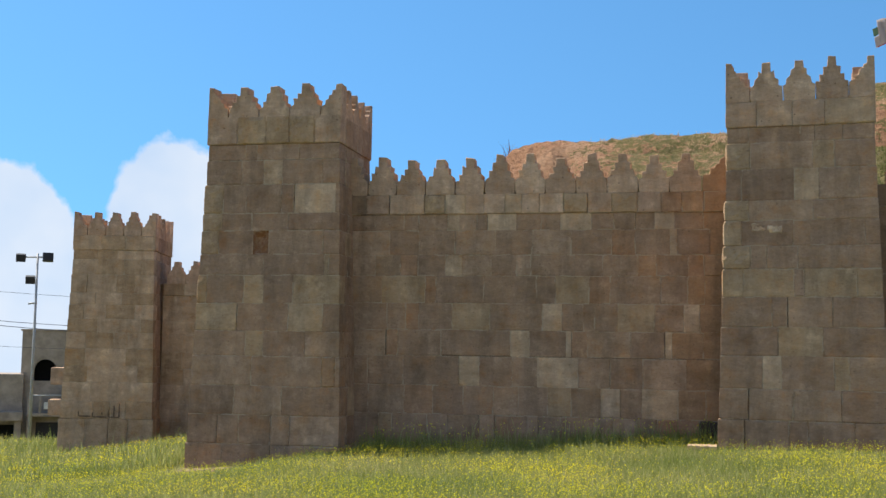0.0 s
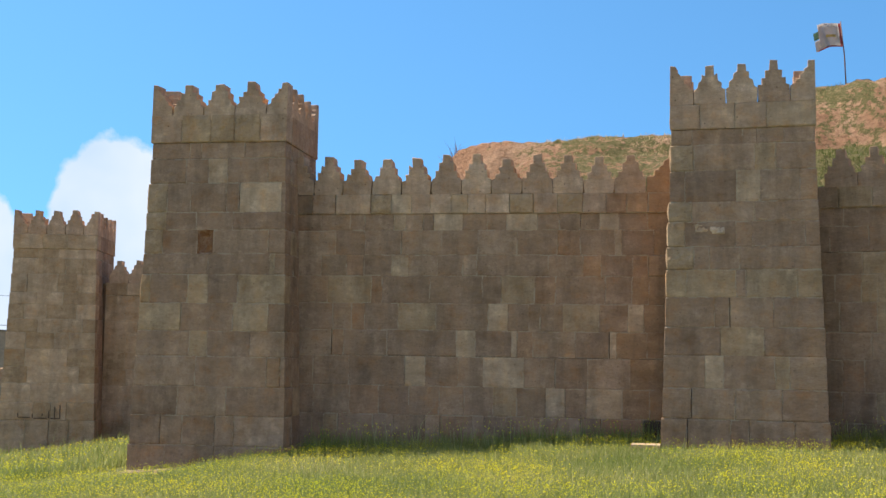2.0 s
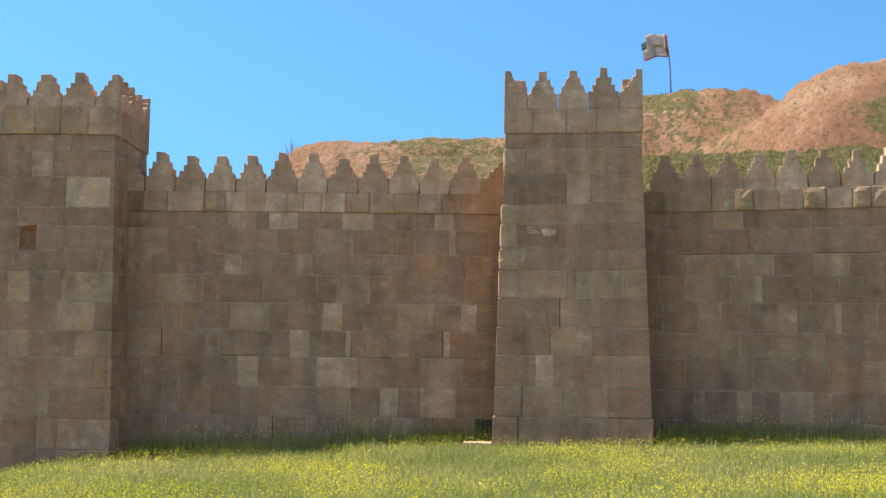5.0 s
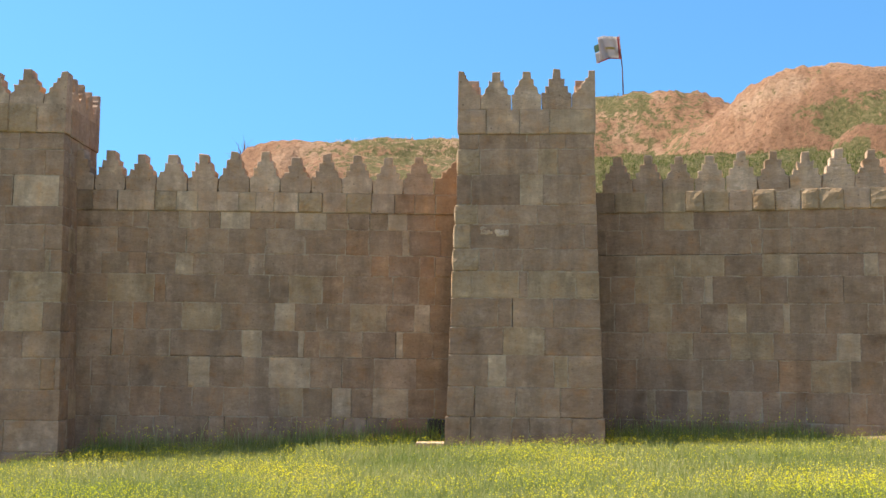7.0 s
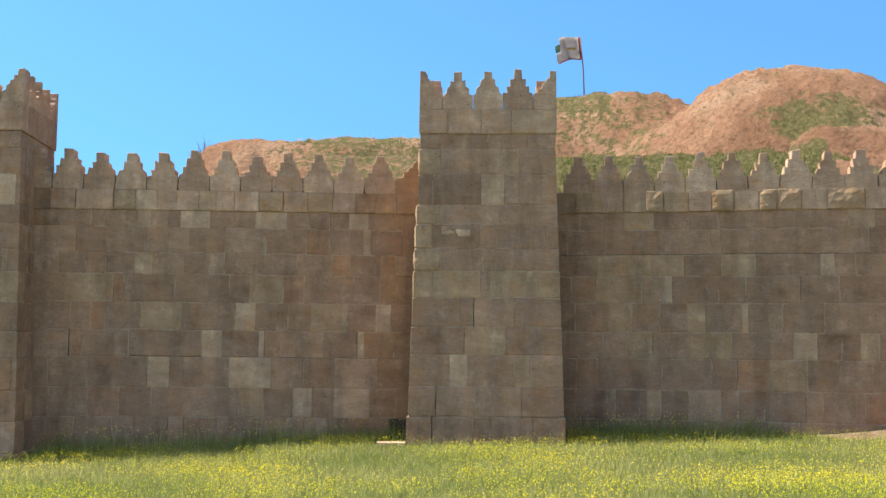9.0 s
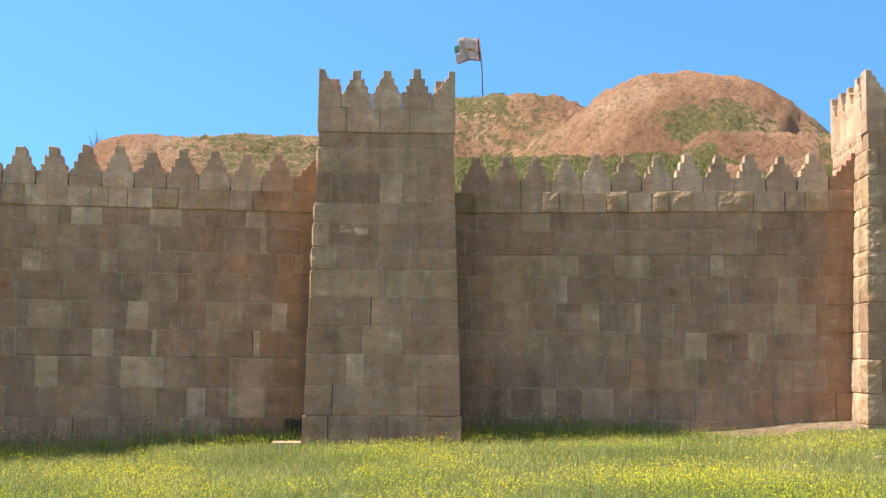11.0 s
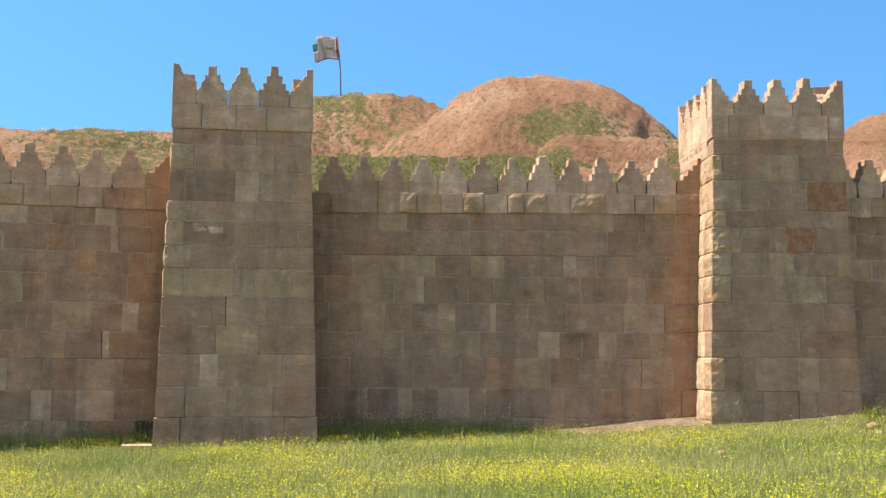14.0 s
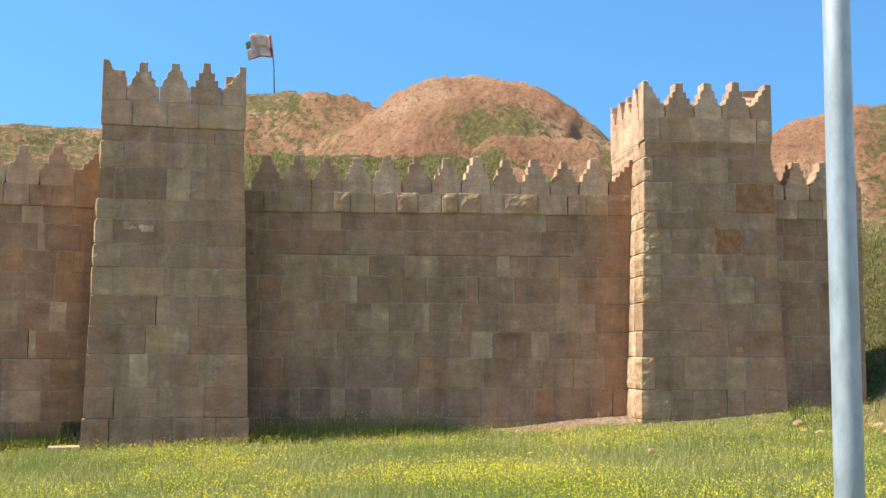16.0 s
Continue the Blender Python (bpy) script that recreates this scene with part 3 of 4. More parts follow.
def tower(m, width, courses, label, depth=2.46, foot=-0.7, tips=(1.0, 1.0, 1.0, 1.05, 1.0), left_odd="nnnny", right_odd="nnnny", hewn_left=False):
    """A battered square tower of squared stones, with an overhanging course and stepped merlons on top."""
    ob = thing("wall_tower", m, label, "tower", "towers of the city wall")
    lean = lambda z: -(CAP - z) * BATTER if z < CAP else -0.03
    bm = bmesh.new()
    tapered(bm, 0.09, width - 0.09, 0.09, depth - 0.09, foot - 0.4, CAP, BATTER)
    box(bm, 0.06, width - 0.06, 0.06, depth - 0.06, CAP - 0.01, 6.13)
    part("core", bm, MORTAR, ob, "rubble and mortar core")
    left, right = side_turns(width, depth)
    for k, (z0, z1, text) in enumerate(courses):
        is_cap = z0 > CAP - 0.1
        if k == len(courses) - 1:
            z0 = min(z0, foot)
        s = 0.03 if is_cap else (CAP - (z0 + z1) / 2) * BATTER
        # plain stones of the cap course take the paler buff
        if is_cap:
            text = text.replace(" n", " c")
        parts_ = text.split()
        total = sum(float(p[1:]) for p in parts_[1:])
        want = width + 2 * s
        text = "%.3f " % -s + " ".join("%s%.3f" % (p[0], float(p[1:]) * want / total) for p in parts_[1:])
        ends = (rng.uniform(0.3, 0.62), rng.uniform(0.3, 0.62))
        lay_course(ob, z0, z1, text, lean, ends, is_cap or k > len(courses) - 3)
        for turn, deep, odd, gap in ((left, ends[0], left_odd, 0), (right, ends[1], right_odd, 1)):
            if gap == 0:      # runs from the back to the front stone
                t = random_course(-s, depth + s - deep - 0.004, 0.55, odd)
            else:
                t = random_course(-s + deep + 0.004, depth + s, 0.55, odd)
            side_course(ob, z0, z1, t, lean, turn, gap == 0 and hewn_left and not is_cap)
    # crown
    w = 0.355
    half = 0.43
    gap = (width + 0.06 - 2 * half) / 3
    h0 = 0.72
    for i in range(3):
        merlon(ob, -0.03 + half + gap * (i + 0.5), 6.16, gap - 0.004, h0 * tips[i + 1], -0.03, w)
    merlon(ob, -0.03 + half / 2, 6.16, half - 0.004, h0 * tips[0], -0.03, w, half=-1)
    merlon(ob, width + 0.03 - half / 2, 6.16, half - 0.004, h0 * tips[4], -0.03, w, half=1)
    run = depth + 0.06 - w - half
    for turn, near in ((left, 1), (right, -1)):
        for i in range(3):
            at = (-0.03 + half + run / 3 * (i + 0.5)) if near > 0 else (-0.03 + w + run / 3 * (i + 0.5))
            merlon(ob, at, 6.16, run / 3 - 0.004, h0 * rng.uniform(0.93, 1.02), -0.03, w, turn=turn)
        merlon(ob, (-0.03 + half / 2) if near > 0 else (depth + 0.03 - half / 2), 6.16, half - 0.004, h0, -0.03, w, half=-near, turn=turn)
    back = Matrix.Translation((width, depth, 0)) @ Matrix.Rotation(radians(180), 4, "Z")
    for i in range(3):
        merlon(ob, half + gap * (i + 0.5), 6.16, gap - 0.004, h0, -0.03, w, turn=back)
    return ob


def side_course(parent, z0, z1, text, lean, turn, hewn_face):
    """The stones of a tower's flank, between the quoins of its front and its back."""
    first, *stones = text.split()
    x = float(first)
    for s in stones:
        w = float(s[1:])
        if hewn_face:
            bulge, rough, cell = rng.uniform(0.012, 0.032), 0.016, 0.09
        else:
            bulge, rough, cell = rng.uniform(0.002, 0.010), 0.007, 0.15
        ob = ashlar(parent, x, x + w, z0, z1, lean, 0.2, TONE[s[0]], bulge, rough, 0.005, (joint_gap(), joint_gap(), 0.0, joint_gap()), 0, cell)
        ob.data.transform(turn)
        x += w


def curtain(m, length, courses, label, count, first, last, foot=-0.7, thick=1.2, top=4.75):
    """A stretch of wall between two towers, with a course of smaller stones and a row of merlons on top."""
    ob = thing("curtain_wall", m, label, "wall", "stretches of the city wall")
    flat = lambda z: 0.0
    proud = lambda z: -0.035
    bm = bmesh.new()
    box(bm, -1.0, length + (1.0 if length > 3 else 0.0), 0.08, thick, foot - 0.4, top - 0.02)
    part("core", bm, MORTAR, ob, "rubble and mortar core")
    first_x = float(courses[-1][2].split()[0])
    courses = [*courses, (foot, courses[-1][0], random_course(first_x, first_x + length + 0.1, 0.55, "nnndr"))]
    for k, (z0, z1, text) in enumerate(courses):
        # plain stones of the top course take the paler buff
        if k == 0:
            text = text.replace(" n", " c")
        lay_course(ob, z0, z1, text, proud if k == 0 else flat, open_joints=k in (0, len(courses) - 2, len(courses) - 1))
    pitch = (last - first) / count
    for i in range(-1, count + (1 if length > 3 else 0)):
        x = first + pitch * (i + 0.5)
        if i == -1 and first < 0.2:
            continue
        merlon(ob, x, top, pitch - 0.006, rng.uniform(0.70, 0.80), -0.035, 0.36, wear=rng.choice((0.7, 1.0, 1.7)), mat=RED_END if i == count and first > 0.2 else RED if i == count and count > 8 else None, half=1 if i == count and count > 8 else 0)
    return ob


def place(x, y, normal, z=0.0):
    return pose(x, y, z, 0, 0, -normal)


tower(place(-4.78, 23.17, 12.5), 2.75, [
    (5.70, 6.27, "-0.02 n0.62 R0.60 R0.48 R0.52 n0.53"),
    (5.38, 5.70, "0.02 n0.78 n0.25 n0.88 n0.82"),
    (4.89, 5.38, "0.02 n0.73 n0.46 p0.38 n0.82 n0.34"),
    (4.31, 4.89, "0.04 R0.38 n0.48 n0.71 n0.26 p0.82 n0.08"),
    (3.96, 4.31, "0.05 R0.39 n0.60 n0.73 n1.01"),
    (3.49, 3.96, "0.05 R0.35 n0.69 k0.30 n1.07 n0.32"),
    (3.08, 3.49, "0.05 n1.27 n1.20 y0.08 n0.21"),
    (2.52, 3.08, "0.02 R0.18 n0.74 y0.39 n0.59 y0.90"),
    (1.98, 2.52, "0.00 y0.82 n1.02 y0.67 n0.32"),
    (1.49, 1.98, "0.01 n1.02 y0.35 n0.81 n0.66"),
    (0.91, 1.49, "-0.01 n1.18 n1.36 o0.26 n0.08"),
    (0.35, 0.91, "-0.03 n0.88 n0.93 n1.11"),
    (-0.22, 0.35, "-0.05 n0.59 n0.42 n0.63 n0.36 n0.95"),
    (-0.62, -0.22, "-0.07 n0.73 n0.93 n1.33"),
], "tall battered limestone tower with weathered stepped merlons", depth=2.15, foot=-1.1)
tower(place(5.06, 20.58, 18.1), 2.47, [
    (5.70, 6.16, "-0.00 n0.52 n0.60 n0.53 p0.82"),
    (5.42, 5.70, "0.00 n0.37 n0.87 n0.24 n0.46 n0.52"),
    (4.94, 5.42, "-0.00 R0.40 n1.06 y0.35 n0.67"),
    (4.38, 4.94, "-0.00 n0.27 n0.87 p0.41 n0.65 n0.29"),
    (4.02, 4.38, "-0.02 R0.40 n1.05 n1.05"),
    (3.57, 4.02, "-0.04 R0.29 n0.86 n0.28 n0.87 n0.24"),
    (3.16, 3.57, "-0.04 R0.45 n0.26 n0.51 n1.32"),
    (2.67, 3.16, "-0.05 R0.34 y0.83 n0.17 y0.83 y0.40"),
    (2.14, 2.67, "-0.06 n0.83 n0.25 n0.71 n0.81"),
    (1.64, 2.14, "-0.06 n0.93 y0.71 n0.97"),
    (1.07, 1.64, "-0.07 n0.69 p0.30 n0.83 y0.23 n0.58"),
    (0.53, 1.07, "-0.09 n0.48 n0.71 n0.75 n0.73"),
    (-0.07, 0.53, "-0.11 n0.44 n0.71 n0.30 n0.72 n0.56"),
], "tall limestone tower with rough-faced corner stones and sharp stepped merlons", hewn_left=True)
# left flank all pale stone: part of its sunlight is put into the colour
tower(place(14.31, 16.83, 24.5), 2.47, [
    (5.73, 6.20, "0.01 n0.32 y0.55 n0.77 n0.53 n0.30"),
    (5.42, 5.73, "-0.00 n0.51 n0.87 n0.77 n0.29"),
    (4.94, 5.42, "-0.01 R0.18 n0.71 y0.71 n0.60 n0.25"),
    (4.37, 4.94, "-0.02 y0.53 n0.49 n0.71 u0.73"),
    (4.05, 4.37, "-0.03 R0.24 n1.14 n1.09"),
    (3.57, 4.05, "-0.04 R0.51 n0.54 n0.29 u0.51 n0.65"),
    (3.14, 3.57, "-0.06 R0.35 n0.68 y0.45 n0.80 y0.25"),
    (2.64, 3.14, "-0.07 R0.35 n1.08 y0.65 n0.49"),
    (2.11, 2.64, "-0.09 n1.05 n0.97 n0.56"),
    (1.63, 2.11, "-0.10 n1.58 n1.02"),
    (1.02, 1.63, "-0.11 R0.24 d0.55 n0.35 n0.42 y0.33 n0.39 n0.34"),
    (0.48, 1.02, "-0.13 R0.54 n0.37 n0.64 n0.31 n0.37 n0.42"),
    (0.02, 0.48, "-0.14 n0.61 n0.74 n1.30"),
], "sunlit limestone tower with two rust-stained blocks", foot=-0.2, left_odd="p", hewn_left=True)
# far tower in paler tones: the lightening of haze is put into its stone
plain_courses = [(b, a, random_course(0.0, 2.47, odd="ypp")) for a, b in zip(LEVELS, LEVELS[1:])]
tower(place(-11.45, 35.75, -1.0, -1.09), 2.47, plain_courses, "smaller-looking far limestone tower with dark scrawl near its foot", foot=-1.2)

curtain(place(-1.92, 23.38, 11.9), 7.45, [
    (4.36, 4.75, "-0.11 d0.45 n0.49 n0.72 R0.43 p0.40 n0.37 n0.42 p0.34 n0.35 n0.47 R0.47 n0.46 R0.50 n0.44 r0.39 e0.41 e0.46"),
    (4.03, 4.36, "-0.09 n0.63 n0.60 n0.29 n0.59 p0.24 n0.35 n0.22 p0.57 n0.49 n0.38 p0.60 n0.44 n0.41 d0.36 p0.36 n0.55 e0.46"),
    (3.54, 4.03, "-0.08 n0.93 n0.59 n0.74 n0.82 n0.71 n0.77 n0.79 r0.44 n0.66 p0.13 n0.62 e0.35"),
    (3.13, 3.54, "-0.06 n0.61 d0.52 r0.35 n0.57 p0.33 n0.60 n0.49 n0.29 n0.85 n0.55 n0.66 r0.35 n0.60 r0.29 o0.48"),
    (2.59, 3.13, "-0.04 n0.74 y0.89 r0.22 n0.96 n1.04 n0.37 y0.65 r0.41 n0.95 n0.51 e0.31 e0.46"),
    (2.06, 2.59, "-0.02 n0.84 n0.38 r0.27 n0.67 y0.75 n1.04 p0.38 n0.41 n0.22 n0.44 y0.69 n0.55 p0.30 e0.57"),
    (1.55, 2.06, "0.00 n0.80 r0.24 n0.89 n1.38 p0.37 n0.71 p0.11 r0.30 n0.82 n0.65 p0.13 e0.58 e0.51"),
    (0.97, 1.55, "0.03 n0.41 n0.73 n1.12 p0.41 n0.65 n0.49 p0.79 n0.61 n0.61 n0.82 e0.84"),
    (0.41, 0.97, "0.05 n0.41 n0.73 r0.58 n0.62 n0.59 n0.49 n0.58 y0.45 d0.56 p0.37 n0.41 p0.67 e0.52 e0.46"),
    (-0.25, 0.41, "0.07 n0.60 y0.29 n0.71 n0.40 b0.64 n0.30 n0.63 n0.23 n0.42 n0.65 n0.35 n0.44 n0.39 r0.78 s0.37 e0.24"),
], "limestone curtain wall with reddish end and pale replaced blocks", 11, 0.37, 6.97)
curtain(place(7.99, 21.03, 27.3), 7.45, [
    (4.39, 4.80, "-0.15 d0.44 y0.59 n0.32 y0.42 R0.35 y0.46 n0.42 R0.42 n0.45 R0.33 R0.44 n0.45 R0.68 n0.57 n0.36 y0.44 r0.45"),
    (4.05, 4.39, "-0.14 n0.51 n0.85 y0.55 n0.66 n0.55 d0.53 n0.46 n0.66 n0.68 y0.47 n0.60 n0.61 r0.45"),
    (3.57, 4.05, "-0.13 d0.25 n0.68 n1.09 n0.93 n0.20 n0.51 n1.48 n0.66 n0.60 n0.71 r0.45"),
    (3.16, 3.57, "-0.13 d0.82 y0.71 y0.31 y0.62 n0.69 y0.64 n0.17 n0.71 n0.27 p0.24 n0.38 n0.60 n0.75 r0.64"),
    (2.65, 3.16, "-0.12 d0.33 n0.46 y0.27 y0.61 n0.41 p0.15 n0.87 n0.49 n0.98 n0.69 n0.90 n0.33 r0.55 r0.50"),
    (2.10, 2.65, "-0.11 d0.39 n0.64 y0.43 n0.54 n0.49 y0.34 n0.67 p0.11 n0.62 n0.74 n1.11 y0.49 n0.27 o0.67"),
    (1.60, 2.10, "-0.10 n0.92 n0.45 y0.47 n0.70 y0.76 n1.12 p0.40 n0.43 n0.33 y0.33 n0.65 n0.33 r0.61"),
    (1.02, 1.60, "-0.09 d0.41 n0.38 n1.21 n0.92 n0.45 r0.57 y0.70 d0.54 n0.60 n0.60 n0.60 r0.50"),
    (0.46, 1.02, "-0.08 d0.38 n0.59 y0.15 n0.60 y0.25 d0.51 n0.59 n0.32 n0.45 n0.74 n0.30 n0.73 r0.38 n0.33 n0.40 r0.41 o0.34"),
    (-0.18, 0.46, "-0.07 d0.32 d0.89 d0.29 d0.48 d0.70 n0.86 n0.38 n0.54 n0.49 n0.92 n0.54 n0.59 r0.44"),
], "limestone curtain wall with damp dark foot", 12, 0.05, 7.0)
WALL_LEVELS = [4.75, 4.36, 4.03, 3.54, 3.13, 2.59, 2.06, 1.55, 0.97, 0.41, -0.25]
rest = [(b, a, random_course(0.0, 2.15)) for a, b in zip(WALL_LEVELS, WALL_LEVELS[1:])]
curtain(place(16.89, 16.5, 24.5), 2.13, rest, "short end of the limestone wall running into a bank", 4, 0.0, 2.15)
# same paler tones here, standing in for haze over the far wall
rest = [(b, a, random_course(0.0, 6.0, odd="ypp")) for a, b in zip(WALL_LEVELS, WALL_LEVELS[1:])]
curtain(place(-8.85, 36.65, -1.0, -1.09), 5.0, rest, "far stretch of limestone wall in shade", 10, 0.1, 6.0)

# ---------------------------------------------------------------- lamp posts, flag, houses, cables
def polar(az, d):
    return d * math.sin(radians(az)), d * math.cos(radians(az))


def street_pole(m):
    ob = thing("lamp_post", m, "galvanised steel lamp post, blue-grey and scuffed", "lamp post")
    bm = bmesh.new()
    tube(bm, [(0, 0, -0.4), (0, 0, 1.0), (0, 0, 3.0), (0, 0, 8.0)], [0.087, 0.0835, 0.079, 0.062], 32)
    part("pole", bm, GALVANISED, ob)
    bm = bmesh.new()
    tube(bm, [(0, 0, 7.9), (0.1, 0, 8.3), (0.5, 0, 8.6), (1.2, 0, 8.7)], [0.035, 0.033, 0.03, 0.03], 10)
    part("bracket", bm, GALVANISED, ob)
    bm = bmesh.new()
    box(bm, 1.1, 1.75, -0.13, 0.13, 8.63, 8.77, 0.04)
    part("lantern", bm, PAINTED, ob)
    bm = bmesh.new()
    box(bm, -0.17, 0.17, -0.17, 0.17, -0.4, -0.06, 0.01)
    part("base_plate", bm, GALVANISED, ob)
    return ob


px, py = polar(49.5, 7.0)
street_pole(pose(px, py, ground_z(px, py) + 0.05))


def floodlight(ob, x, z, size, tilt):
    bm = bmesh.new()
    box(bm, -size / 2, size / 2, -size * 0.32, size * 0.32, -size * 0.42, size * 0.42, size * 0.08)
    bmesh.ops.transform(bm, matrix=pose(x, 0, z, tilt, 0, 0), verts=bm.verts)
    lamp = part("floodlight", bm, BLACK, ob)
    bm = bmesh.new()
    box(bm, -size * 0.4, size * 0.4, -size * 0.36, -size * 0.325, -size * 0.32, size * 0.32)
    bmesh.ops.transform(bm, matrix=pose(x, 0, z, tilt, 0, 0), verts=bm.verts)
    part("glass", bm, SHADE, lamp)


def flood_mast(m, top):
    ob = thing("floodlight_mast", m, "slim grey mast with three black floodlights", "floodlight mast")
    bm = bmesh.new()
    tube(bm, [(0, 0, -0.3), (0, 0, top * 0.5), (0, 0, top + 0.15)], [0.06, 0.05, 0.038], 10)
    part("pole", bm, PAINTED, ob)
    bm = bmesh.new()
    tube(bm, [(-0.55, 0, top), (0.3, 0, top + 0.02)], [0.03, 0.03], 8)
    part("crossbar", bm, PAINTED, ob)
    floodlight(ob, -0.58, top - 0.03, 0.34, 15)
    floodlight(ob, 0.36, top + 0.02, 0.38, -10)
    floodlight(ob, -0.22, top - 0.82, 0.34, 20)
    bm = bmesh.new()
    tube(bm, [(-0.26, 0, top - 1.7), (0.05, 0, top - 1.66)], [0.035, 0.035], 8)
    part("bracket", bm, PAINTED, ob)
    return ob


px, py = polar(-19.36, 45.0)
pz = ground_z(px, py)
flood_mast(pose(px, py, pz, 0, 0, 19), EYE + 0.0725 * 45.0 - pz)


def cloth(u):
    """Billow of the flag along its length."""
    return 0.16 * math.sin(u * 6.5 + 0.6) * (0.2 + u), 0.05 * math.sin(u * 4.0) - 0.06 * u * u


def flag(m):
    ob = thing("flag", m, "faded white flag with red edge flying from thin pole", "flag")
    bm = bmesh.new()
    tube(bm, [(0, 0, -0.6), (-0.06, 0, 1.3), (-0.21, 0, 2.95)], [0.032, 0.028, 0.02], 8)
    part("pole", bm, RUSTY, ob)
    top, long_, high = 2.85, 1.22, 1.12
    lean = lambda z: -0.06 - 0.15 * (z - 1.3) / 1.65

    def panel(name, u0, u1, v0, v1, mat, lift=0.0, label=""):
        bm = bmesh.new()
        nu, nv = 10, 6
        grid = []
        for j in range(nv + 1):
            row = []
            for i in range(nu + 1):
                u, v = u0 + (u1 - u0) * i / nu, v0 + (v1 - v0) * j / nv
                bow, sag = cloth(u + 0.15 * v)
                bow += 0.03 * noise.noise(Vector((u * 5, v * 5, 3)))
                sag += 0.05 * u * noise.noise(Vector((u * 4, v * 4, 8)))
                z = top - v * high + sag
                row.append(bm.verts.new((lean(z) - 0.02 - u * long_ * (1 - 0.05 * v), bow - lift, z)))
            grid.append(row)
        for j in range(nv):
            for i in range(nu):
                f = bm.faces.new((grid[j][i], grid[j][i + 1], grid[j + 1][i + 1], grid[j + 1][i]))
                f.smooth = True
        bmesh.ops.solidify(bm, geom=bm.faces[:], thickness=0.004)
        part(name, bm, mat, ob, label)

    panel("hoist", 0.0, 0.07, 0.0, 1.0, FLAG_RED, label="faded red edge by the pole")
    panel("field", 0.07, 0.80, 0.0, 1.0, FLAG_WHITE, label="dirty white cloth")
    panel("fly_end", 0.80, 0.98, 0.24, 0.52, FLAG_GREEN, label="dark green corner")
    panel("fly_end", 0.80, 0.97, 0.55, 0.98, FLAG_WHITE, label="frayed white corner")
    panel("emblem", 0.20, 0.55, 0.48, 0.58, FLAG_YELLOW, 0.03, label="yellow smear of the emblem")
    panel("hem", 0.07, 0.9, 0.95, 1.0, FLAG_RED, 0.012, label="faded red lower hem")
    return ob


FLAG_RED = leaf_material("flag_red", [(0.0, (0.42, 0.10, 0.12)), (1.0, (0.42, 0.10, 0.12))], 0.3)
FLAG_WHITE = leaf_material("flag_white", [(0.0, (0.50, 0.43, 0.45)), (1.0, (0.50, 0.43, 0.45))], 0.45)
FLAG_GREEN = leaf_material("flag_green", [(0.0, (0.16, 0.24, 0.17)), (1.0, (0.16, 0.24, 0.17))], 0.3)
FLAG_YELLOW = leaf_material("flag_yellow", [(0.0, (0.60, 0.46, 0.20)), (1.0, (0.60, 0.46, 0.20))], 0.3)
px, py = polar(21.98, 53.0)
pz = rampart_z(px, py)
flag(pose(px, py, pz, 0, 0, -22) @ Matrix.Diagonal((1.0, 1.0, (EYE + 0.281 * 53.0 - pz) / 2.95, 1)))


def arched_wall(bm, x0, x1, z0, z1, a0, a1, sill, spring, thick=0.3):
    """A wall in the plane y = 0 with one arched opening right through it."""
    mid, r = (a0 + a1) / 2, (a1 - a0) / 2
    arc = [(mid - r * math.cos(math.pi * k / 12), spring + r * math.sin(math.pi * k / 12)) for k in range(13)]
    faces = [[(x0, z0), (a0, z0), (a0, sill), (a0, spring), (a0, z1), (x0, z1)],
             [(a1, z0), (x1, z0), (x1, z1), (a1, z1), (a1, spring), (a1, sill)],
             [(a0, z0), (a1, z0), (a1, sill), (a0, sill)],
             [*arc, (a1, z1), (a0, z1)]]
    for poly in faces:
        bm.faces.new([bm.verts.new((x, 0, z)) for x, z in poly])
    bmesh.ops.remove_doubles(bm, verts=bm.verts, dist=0.001)
    bmesh.ops.recalc_face_normals(bm, faces=bm.faces)
    bmesh.ops.solidify(bm, geom=bm.faces[:], thickness=thick)


